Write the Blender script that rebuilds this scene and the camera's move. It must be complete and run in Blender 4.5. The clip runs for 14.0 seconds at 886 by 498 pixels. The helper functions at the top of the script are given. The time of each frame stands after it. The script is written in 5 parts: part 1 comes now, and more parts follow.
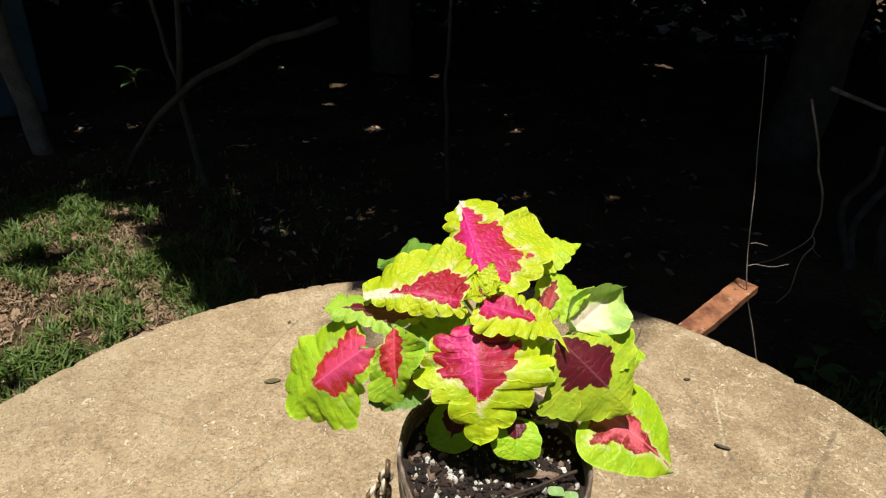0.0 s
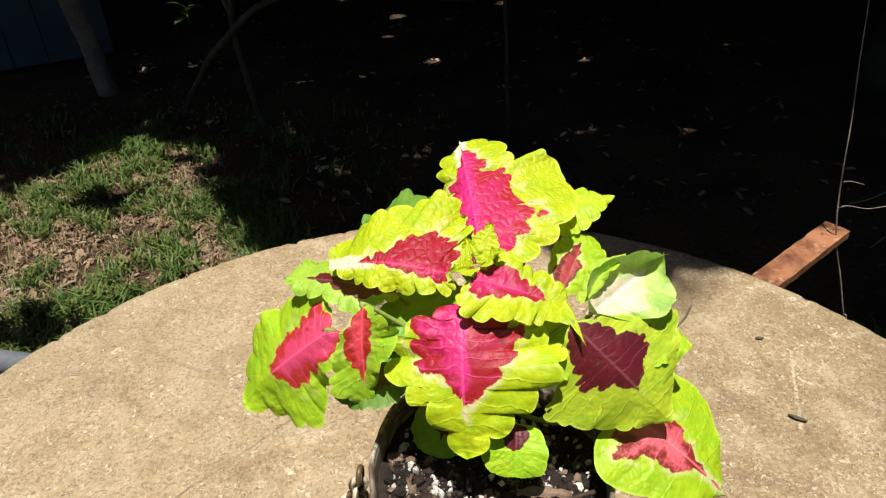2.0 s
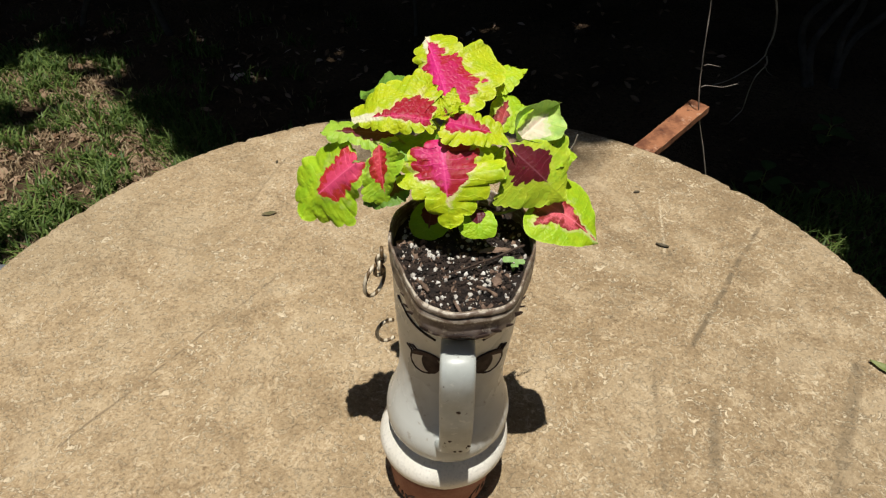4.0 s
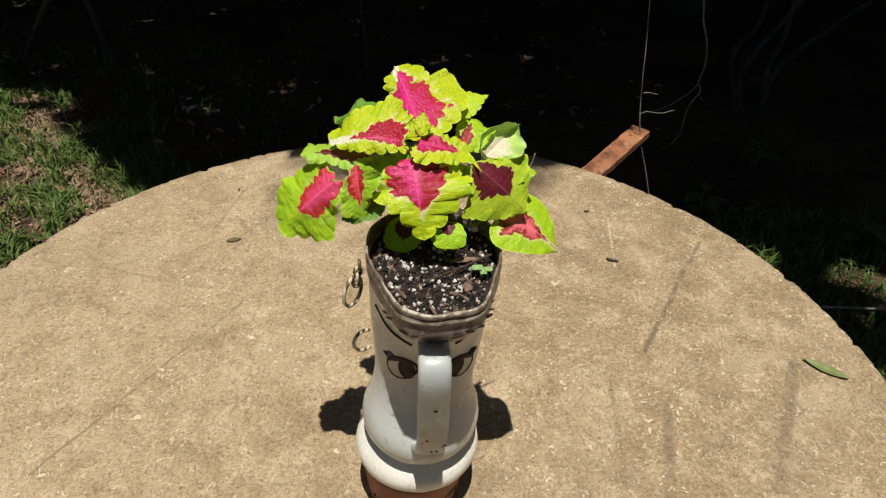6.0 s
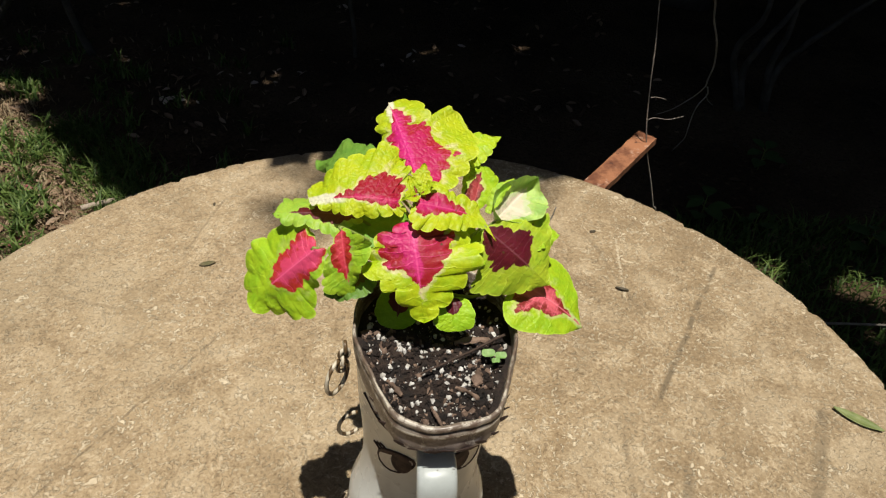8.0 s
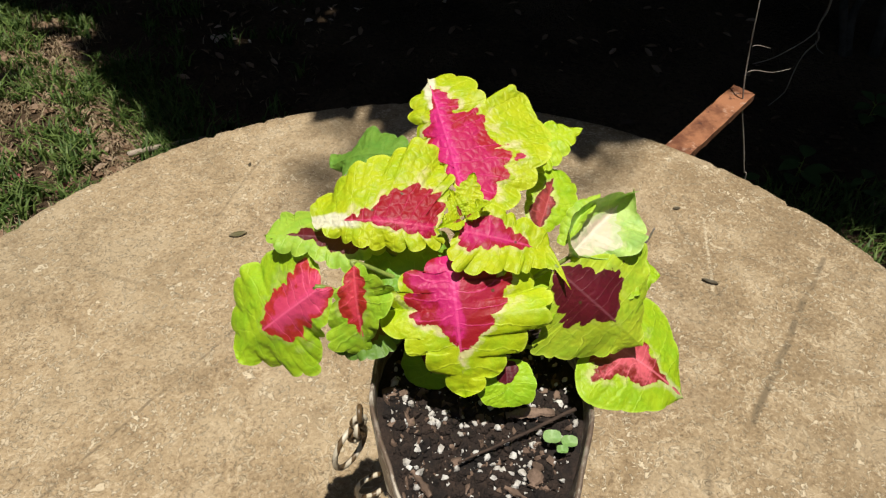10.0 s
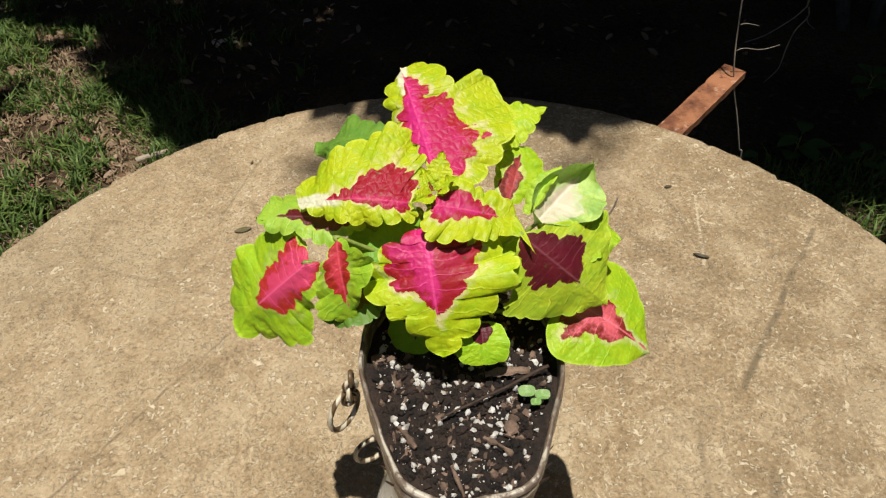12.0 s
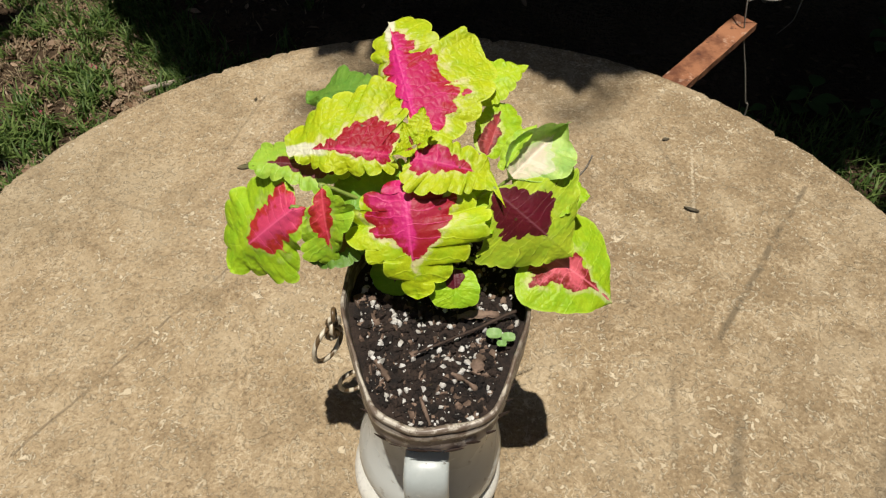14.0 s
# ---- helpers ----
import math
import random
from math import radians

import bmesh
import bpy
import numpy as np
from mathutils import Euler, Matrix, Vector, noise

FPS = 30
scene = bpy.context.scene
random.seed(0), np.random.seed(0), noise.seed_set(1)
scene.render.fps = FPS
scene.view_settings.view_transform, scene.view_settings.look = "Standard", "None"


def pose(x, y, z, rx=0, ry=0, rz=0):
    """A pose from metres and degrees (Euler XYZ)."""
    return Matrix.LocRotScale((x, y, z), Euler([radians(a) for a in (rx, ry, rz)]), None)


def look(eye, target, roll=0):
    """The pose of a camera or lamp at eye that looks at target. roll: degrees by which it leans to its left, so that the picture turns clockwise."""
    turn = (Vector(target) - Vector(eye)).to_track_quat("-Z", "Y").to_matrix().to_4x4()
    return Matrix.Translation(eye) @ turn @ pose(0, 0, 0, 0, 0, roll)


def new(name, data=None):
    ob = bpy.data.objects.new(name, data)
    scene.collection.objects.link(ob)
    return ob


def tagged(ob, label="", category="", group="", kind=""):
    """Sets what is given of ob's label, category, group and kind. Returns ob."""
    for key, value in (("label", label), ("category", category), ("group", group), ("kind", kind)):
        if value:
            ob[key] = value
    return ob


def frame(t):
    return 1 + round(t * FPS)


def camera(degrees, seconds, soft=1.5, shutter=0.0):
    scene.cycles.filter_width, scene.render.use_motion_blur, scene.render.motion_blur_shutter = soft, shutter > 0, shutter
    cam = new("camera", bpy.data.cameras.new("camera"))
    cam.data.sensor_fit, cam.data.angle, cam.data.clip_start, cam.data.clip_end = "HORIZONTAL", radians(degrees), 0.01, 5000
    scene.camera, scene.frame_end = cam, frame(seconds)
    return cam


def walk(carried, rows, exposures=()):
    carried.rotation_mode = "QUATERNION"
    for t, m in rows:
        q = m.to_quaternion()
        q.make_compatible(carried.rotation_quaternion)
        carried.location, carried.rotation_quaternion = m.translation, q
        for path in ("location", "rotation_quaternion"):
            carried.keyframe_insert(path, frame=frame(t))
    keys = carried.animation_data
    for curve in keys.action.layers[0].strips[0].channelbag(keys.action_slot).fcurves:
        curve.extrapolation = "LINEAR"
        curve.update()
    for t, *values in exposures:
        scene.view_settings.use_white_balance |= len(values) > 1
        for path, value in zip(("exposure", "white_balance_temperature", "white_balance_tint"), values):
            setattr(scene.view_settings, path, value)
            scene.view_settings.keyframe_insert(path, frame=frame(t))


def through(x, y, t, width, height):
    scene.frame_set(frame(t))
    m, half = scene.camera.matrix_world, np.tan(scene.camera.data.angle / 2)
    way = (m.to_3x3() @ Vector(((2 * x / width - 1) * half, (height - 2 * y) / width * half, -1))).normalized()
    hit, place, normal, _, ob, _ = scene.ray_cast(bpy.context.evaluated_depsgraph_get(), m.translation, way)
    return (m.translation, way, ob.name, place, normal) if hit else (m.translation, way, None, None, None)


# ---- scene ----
cam = camera(68.3, 14.0, soft=1.25)
PATH = [
    (0, (0.015, 0.008, 1.086), (-0.041, 1.794, 0.189), 2.0),
    (0.5, (0.049, 0.059, 1.078), (-0.172, 1.825, 0.167), -0.5),
    (1, (0.053, 0.083, 1.066), (-0.244, 1.811, 0.103), -1.5),
    (1.5, (0.054, 0.093, 1.061), (-0.234, 1.791, 0.044), -1.7),
    (2, (0.053, 0.096, 1.055), (-0.205, 1.767, -0.013), -1.5),
    (2.5, (0.047, 0.097, 1.057), (-0.198, 1.747, -0.046), -1.6),
    (3, (0.05, 0.078, 1.062), (-0.171, 1.651, -0.153), -2.9),
    (3.5, (0.043, 0.007, 1.094), (-0.034, 1.523, -0.209), -0.7),
    (4, (0.019, -0.094, 1.128), (0.045, 1.429, -0.168), 0.4),
    (4.2, (0.013, -0.126, 1.136), (0.072, 1.414, -0.139), 0.5),
    (6.5, (-0.003, -0.136, 1.147), (0.181, 1.437, -0.075), 2.5),
    (7, (-0.006, -0.128, 1.154), (0.18, 1.44, -0.073), 2.8),
    (7.5, (-0.005, -0.082, 1.155), (0.193, 1.482, -0.075), 1.9),
    (8, (-0.002, -0.016, 1.137), (0.211, 1.519, -0.127), 3.6),
    (8.5, (0.002, 0.049, 1.115), (0.166, 1.536, -0.213), 3.8),
    (8.7, (0.003, 0.066, 1.104), (0.14, 1.539, -0.242), 3.4),
    (10.8, (0.03, 0.12, 1.092), (0.045, 1.532, -0.324), 0.6),
    (11, (0.033, 0.117, 1.091), (0.053, 1.534, -0.321), 0.5),
    (11.5, (0.025, 0.103, 1.098), (0.041, 1.508, -0.326), 0.2),
    (12, (0.034, 0.087, 1.107), (0.028, 1.496, -0.312), -2.4),
    (12.5, (0.034, 0.071, 1.121), (0.038, 1.405, -0.369), 0.4),
    (13, (0.036, 0.067, 1.126), (0.042, 1.402, -0.364), 1.4),
    (13.5, (0.046, 0.073, 1.126), (0.028, 1.373, -0.393), -0.9),
    (14, (0.052, 0.074, 1.129), (0.018, 1.346, -0.414), -1.1),
]
EXPOSURES = [(0, 0.24), (0.5, 0.36), (1.5, 0.45), (2.0, 0.35), (2.5, 0.17), (3.0, 0.12), (3.5, 0.05), (4.0, 0.0), (6.5, 0.0), (8.0, 0.0), (11.0, 0.03), (14.0, -0.06)]
walk(cam, [(t, look(eye, target, roll)) for t, eye, target, roll in PATH], EXPOSURES)

# ---- light ----
SUN_WAY = Vector((-0.008, -0.166, 0.985)).normalized()
world = bpy.data.worlds.new("sky")
world.use_nodes = True
scene.world = world
wn = world.node_tree
sky = wn.nodes.new("ShaderNodeTexSky")
sky.sky_type = "NISHITA"
sky.sun_disc = False
sky.sun_elevation = math.asin(SUN_WAY.z)
sky.sun_rotation = math.pi
wn.links.new(sky.outputs[0], wn.nodes["Background"].inputs[0])
wn.nodes["Background"].inputs[1].default_value = 0.045
sun = new("sun", bpy.data.lights.new("sun", "SUN"))
sun.data.energy = 4.8
sun.data.angle = radians(0.53)
sun.data.color = (1.0, 0.95, 0.86)
sun.matrix_world = look(SUN_WAY * 8, (0, 0, 0))

# ---- building helpers ----
RNG = random.Random(7)


def rnd(a, b):
    return RNG.uniform(a, b)


def empty(name, at=(0, 0, 0)):
    ob = new(name)
    ob.location = at
    ob.empty_display_size = 0.05
    return ob


def finish(bm, name, material, parent=None, label="", smooth=True):
    me = bpy.data.meshes.new(name)
    bm.to_mesh(me)
    bm.free()
    me.materials.append(material)
    if smooth:
        me.polygons.foreach_set("use_smooth", [True] * len(me.polygons))
    ob = new(name, me)
    if parent is not None:
        ob.parent = parent
        ob.matrix_parent_inverse = Matrix.Translation(-parent.location)
    if label:
        ob["label"] = label
    return ob


def part(name, bm, material, parent, label="", smooth=True):
    return finish(bm, name, material, parent, label, smooth)


def pydata(name, verts, faces, material, parent=None, label="", smooth=True):
    me = bpy.data.meshes.new(name)
    me.from_pydata([tuple(v) for v in verts], [], faces)
    me.materials.append(material)
    if smooth:
        me.polygons.foreach_set("use_smooth", [True] * len(me.polygons))
    me.update()
    ob = new(name, me)
    if parent is not None:
        ob.parent = parent
        ob.matrix_parent_inverse = Matrix.Translation(-parent.location)
    if label:
        ob["label"] = label
    return ob


def tube(points, radii, sides=8, close=True, squash=1.0):
    """A tapered round strand through points, as vertices and faces."""
    pts = [Vector(p) for p in points]
    verts, faces = [], []
    up = Vector((0.13, 0.31, 0.94))
    for i, p in enumerate(pts):
        d = (pts[min(i + 1, len(pts) - 1)] - pts[max(i - 1, 0)]).normalized()
        a = d.cross(up)
        if a.length < 0.05:
            a = d.cross(Vector((1, 0, 0)))
        a.normalize()
        b = d.cross(a)
        r = radii[i] if isinstance(radii, (list, tuple)) else radii
        for k in range(sides):
            t = 2 * math.pi * k / sides
            verts.append(p + r * (math.cos(t) * a + squash * math.sin(t) * b))
    n = len(pts)
    for i in range(n - 1):
        for k in range(sides):
            k2 = (k + 1) % sides
            faces.append((i * sides + k, i * sides + k2, (i + 1) * sides + k2, (i + 1) * sides + k))
    if close:
        faces.append(tuple(range(sides - 1, -1, -1)))
        faces.append(tuple((n - 1) * sides + k for k in range(sides)))
    return verts, faces


def bend(points, n=24):
    """A smooth line through points (Catmull-Rom)."""
    p = [Vector(q) for q in points]
    p = [p[0] * 2 - p[1]] + p + [p[-1] * 2 - p[-2]]
    out = []
    m = len(p) - 3
    for i in range(n + 1):
        x = i / n * m
        k = min(int(x), m - 1)
        t = x - k
        a, b, c, d = p[k], p[k + 1], p[k + 2], p[k + 3]
        out.append(0.5 * (2 * b + (c - a) * t + (2 * a - 5 * b + 4 * c - d) * t * t + (3 * b - a - 3 * c + d) * t ** 3))
    return out


def gnarl(points, amount, scale=6.0, seed=0.0):
    return [Vector(p) + amount * noise.noise_vector(Vector(p) * scale + Vector((seed, seed * 2.3, seed * 0.7))) for p in points]


def taper(a, b, n):
    return [a + (b - a) * i / (n - 1) for i in range(n)]


# ---- materials ----
class Nodes:
    """Short hand for a node material."""

    def __init__(self, name):
        self.mat = bpy.data.materials.new(name)
        self.mat.use_nodes = True
        self.tree = self.mat.node_tree
        self.bsdf = self.tree.nodes["Principled BSDF"]
        self.out = self.tree.nodes["Material Output"]

    def add(self, kind, **inputs):
        return self.tree.nodes.new(kind)

    def put(self, socket, value):
        if isinstance(value, bpy.types.NodeSocket):
            self.tree.links.new(value, socket)
        else:
            socket.default_value = value

    def math(self, op, a, b=0.0, c=0.0, clamp=False):
        n = self.add("ShaderNodeMath")
        n.operation = op
        n.use_clamp = clamp
        self.put(n.inputs[0], a)
        self.put(n.inputs[1], b)
        self.put(n.inputs[2], c)
        return n.outputs[0]

    def mix(self, f, a, b, blend="MIX"):
        n = self.add("ShaderNodeMix")
        n.data_type = "RGBA"
        n.blend_type = blend
        self.put(n.inputs[0], f)
        self.put(n.inputs[6], a if isinstance(a, bpy.types.NodeSocket) else (*a, 1))
        self.put(n.inputs[7], b if isinstance(b, bpy.types.NodeSocket) else (*b, 1))
        return n.outputs[2]

    def ramp(self, f, lo, hi):
        n = self.add("ShaderNodeMapRange")
        n.interpolation_type = "SMOOTHSTEP"
        self.put(n.inputs[0], f)
        self.put(n.inputs[1], lo)
        self.put(n.inputs[2], hi)
        return n.outputs[0]

    def coords(self, kind="Object"):
        return self.add("ShaderNodeTexCoord").outputs[kind]

    def noise(self, scale, detail=4.0, rough=0.55, vector=None, distortion=0.0):
        n = self.add("ShaderNodeTexNoise")
        n.inputs["Scale"].default_value = scale
        n.inputs["Detail"].default_value = detail
        n.inputs["Roughness"].default_value = rough
        n.inputs["Distortion"].default_value = distortion
        self.tree.links.new(vector if vector is not None else self.coords(), n.inputs["Vector"])
        return n.outputs[0]

    def voronoi(self, scale, vector=None, feature="F1", out=0):
        n = self.add("ShaderNodeTexVoronoi")
        n.feature = feature
        n.inputs["Scale"].default_value = scale
        self.tree.links.new(vector if vector is not None else self.coords(), n.inputs["Vector"])
        return n.outputs[out]

    def bump(self, height, strength, distance, below=None):
        n = self.add("ShaderNodeBump")
        n.inputs["Strength"].default_value = strength
        n.inputs["Distance"].default_value = distance
        self.put(n.inputs["Height"], height)
        if below is not None:
            self.tree.links.new(below, n.inputs["Normal"])
        return n.outputs[0]

    def done(self, color=None, rough=None, normal=None, metal=None, coat=None, spec=None):
        b = self.bsdf.inputs
        if color is not None:
            self.put(b["Base Color"], color if isinstance(color, bpy.types.NodeSocket) else (*color, 1))
        if rough is not None:
            self.put(b["Roughness"], rough)
        if normal is not None:
            self.put(b["Normal"], normal)
        if metal is not None:
            self.put(b["Metallic"], metal)
        if coat is not None:
            self.put(b["Coat Weight"], coat)
        if spec is not None:
            self.put(b["Specular IOR Level"], spec)
        return self.mat

    def thin(self, color, amount):
        """Lets light shine through, as through a leaf."""
        t = self.add("ShaderNodeBsdfTranslucent")
        self.put(t.inputs[0], color)
        m = self.add("ShaderNodeMixShader")
        m.inputs[0].default_value = amount
        self.tree.links.new(self.bsdf.outputs[0], m.inputs[1])
        self.tree.links.new(t.outputs[0], m.inputs[2])
        self.tree.links.new(m.outputs[0], self.out.inputs[0])
        return self.mat


def speckled(name, a, b, scale, rough=0.8, bump=0.4, dist=0.004, fine=None, metal=None, spec=None):
    n = Nodes(name)
    big = n.noise(scale)
    small = n.noise(fine or scale * 9)
    col = n.mix(n.ramp(big, 0.32, 0.68), a, b)
    col = n.mix(n.math("MULTIPLY", n.ramp(small, 0.45, 0.75), 0.45), col, tuple(v * 0.55 for v in a))
    return n.done(col, rough, n.bump(small, bump, dist), metal, spec=spec)


def concrete_material():
    n = Nodes("concrete")
    big = n.noise(2.6, 4)
    mid = n.noise(22, 7, 0.7, distortion=0.6)
    fine = n.noise(190, 6, 0.75, distortion=0.3)
    grit = n.voronoi(260)
    fleck = n.noise(95, 5, 0.62, distortion=1.6)
    patch = n.ramp(n.noise(8, 4), 0.40, 0.62)
    vermi = n.math("ABSOLUTE", n.math("SUBTRACT", n.noise(38, 4, 0.6, distortion=1.2), 0.5))
    col = n.mix(n.ramp(big, 0.3, 0.7), (0.335, 0.240, 0.140), (0.39, 0.288, 0.176))
    place = n.add("ShaderNodeSeparateXYZ")
    n.tree.links.new(n.coords(), place.inputs[0])
    # Paler towards -x and darker towards +x, broken up by noise.
    side_tone = n.math("ADD", place.outputs[0], n.math("MULTIPLY", n.math("SUBTRACT", n.noise(3.4, 4), 0.5), 1.3))
    col = n.mix(n.math("MULTIPLY", n.ramp(side_tone, 0.45, -0.45), 0.45), col, (0.50, 0.385, 0.25))
    col = n.mix(n.math("MULTIPLY", n.ramp(side_tone, -0.1, 0.65), 0.30), col, (0.26, 0.20, 0.125))
    col = n.mix(n.math("MULTIPLY", n.ramp(mid, 0.5, 0.66), 0.6), col, (0.51, 0.395, 0.26))
    col = n.mix(n.math("MULTIPLY", n.ramp(mid, 0.48, 0.34), 0.6), col, (0.25, 0.178, 0.105))
    col = n.mix(n.math("MULTIPLY", n.ramp(fine, 0.52, 0.62), 0.62), col, (0.60, 0.48, 0.34))
    col = n.mix(n.math("MULTIPLY", n.ramp(fine, 0.47, 0.37), 0.65), col, (0.16, 0.11, 0.065))
    col = n.mix(n.math("MULTIPLY", n.math("MULTIPLY", n.ramp(vermi, 0.026, 0.0), n.ramp(mid, 0.47, 0.57)), 0.85), col, (0.64, 0.53, 0.38))
    col = n.mix(n.math("MULTIPLY", n.math("MULTIPLY", n.ramp(fleck, 0.56, 0.60), n.math("MULTIPLY_ADD", patch, 0.65, 0.35)), 1.0), col, (0.72, 0.61, 0.45))
    col = n.mix(n.math("MULTIPLY", n.ramp(fleck, 0.385, 0.34), 0.6), col, (0.15, 0.105, 0.06))
    blot = n.noise(11, 5, 0.6, distortion=0.8)
    col = n.mix(n.math("MULTIPLY", n.ramp(blot, 0.50, 0.66), 0.40), col, (0.55, 0.445, 0.31))
    col = n.mix(n.math("MULTIPLY", n.ramp(blot, 0.48, 0.34), 0.35), col, (0.24, 0.175, 0.105))
    damp = n.noise(1.4, 3)
    col = n.mix(n.math("MULTIPLY", n.ramp(damp, 0.52, 0.68), 0.25), col, (0.27, 0.23, 0.16))
    lines = None
    sep = n.add("ShaderNodeSeparateXYZ")
    wob = n.add("ShaderNodeVectorMath")
    wob.operation = "MULTIPLY_ADD"
    nz = n.add("ShaderNodeTexNoise")
    nz.inputs["Scale"].default_value = 14
    n.tree.links.new(n.coords(), nz.inputs["Vector"])
    n.tree.links.new(nz.outputs[1], wob.inputs[0])
    wob.inputs[1].default_value = (0.012, 0.012, 0)
    n.tree.links.new(n.coords(), wob.inputs[2])
    n.tree.links.new(wob.outputs[0], sep.inputs[0])
    pale = None
    for ax, ay, bx, by, width, depth in SCRATCHES + [(*q, 0.0032, 0.0) for q in PALE_MARKS]:
        dx, dy = bx - ax, by - ay
        ll = dx * dx + dy * dy
        px = n.math("SUBTRACT", sep.outputs[0], ax)
        py = n.math("SUBTRACT", sep.outputs[1], ay)
        t = n.math("DIVIDE", n.math("ADD", n.math("MULTIPLY", px, dx), n.math("MULTIPLY", py, dy)), ll, clamp=True)
        qx = n.math("SUBTRACT", px, n.math("MULTIPLY", t, dx))
        qy = n.math("SUBTRACT", py, n.math("MULTIPLY", t, dy))
        dist = n.math("SQRT", n.math("ADD", n.math("MULTIPLY", qx, qx), n.math("MULTIPLY", qy, qy)))
        if depth == 0.0:
            mask = n.math("MULTIPLY", n.ramp(dist, width, width * 0.2), n.ramp(fine, 0.40, 0.56))
            pale = mask if pale is None else n.math("MAXIMUM", pale, mask)
            continue
        mask = n.math("MULTIPLY", n.ramp(dist, width, width * 0.25), n.math("MULTIPLY", n.ramp(mid, 0.36, 0.56), depth))
        lines = mask if lines is None else n.math("MAXIMUM", lines, mask)
    col = n.mix(n.math("MULTIPLY", pale, 0.75), col, (0.68, 0.58, 0.43))
    col = n.mix(lines, col, (0.20, 0.155, 0.10))
    col = n.mix(1.0, col, (1.0, 0.985, 0.93), "MULTIPLY")
    h = n.math("ADD", n.math("MULTIPLY", fine, 0.6), n.math("MULTIPLY", mid, 0.9))
    h = n.math("ADD", h, n.math("MULTIPLY", grit, 0.2))
    h = n.math("ADD", h, n.math("MULTIPLY", n.ramp(fleck, 0.55, 0.61), 0.5))
    h = n.math("SUBTRACT", h, n.math("MULTIPLY", lines, 0.5))
    return n.done(col, n.math("ADD", 0.72, n.math("MULTIPLY", fine, 0.2)), n.bump(h, 0.8, 0.004), spec=0.3)


# pale trowel marks, in the table's own plane
PALE_MARKS = [(0.398, 0.343, 0.405, 0.323), (0.405, 0.323, 0.428, 0.314), (0.549, 0.340, 0.558, 0.321), (0.528, 0.298, 0.539, 0.280), (0.522, 0.260, 0.542, 0.269), (0.374, 0.407, 0.387, 0.402), (0.250, 0.604, 0.298, 0.591), (0.410, 0.381, 0.376, 0.239)]
# worn scratches and damp streaks on the table top, in the table's own plane
SCRATCHES = [
    (-0.22, 0.19, -0.42, -0.10, 0.0024, 0.70), (0.55, 0.30, 0.49, 0.22, 0.005, 0.75), (0.49, 0.22, 0.36, 0.04, 0.0058, 0.95),
    (0.57, 0.01, 0.45, -0.18, 0.012, 0.69), (0.36, -0.06, 0.31, -0.20, 0.011, 0.62), (0.30, 0.0, 0.27, -0.16, 0.006, 0.44),
    (0.36, 0.40, 0.39, 0.20, 0.004, 0.50), (-0.26, 0.52, -0.30, 0.38, 0.003, 0.50), (-0.46, 0.28, -0.28, 0.22, 0.005, 0.38),
]


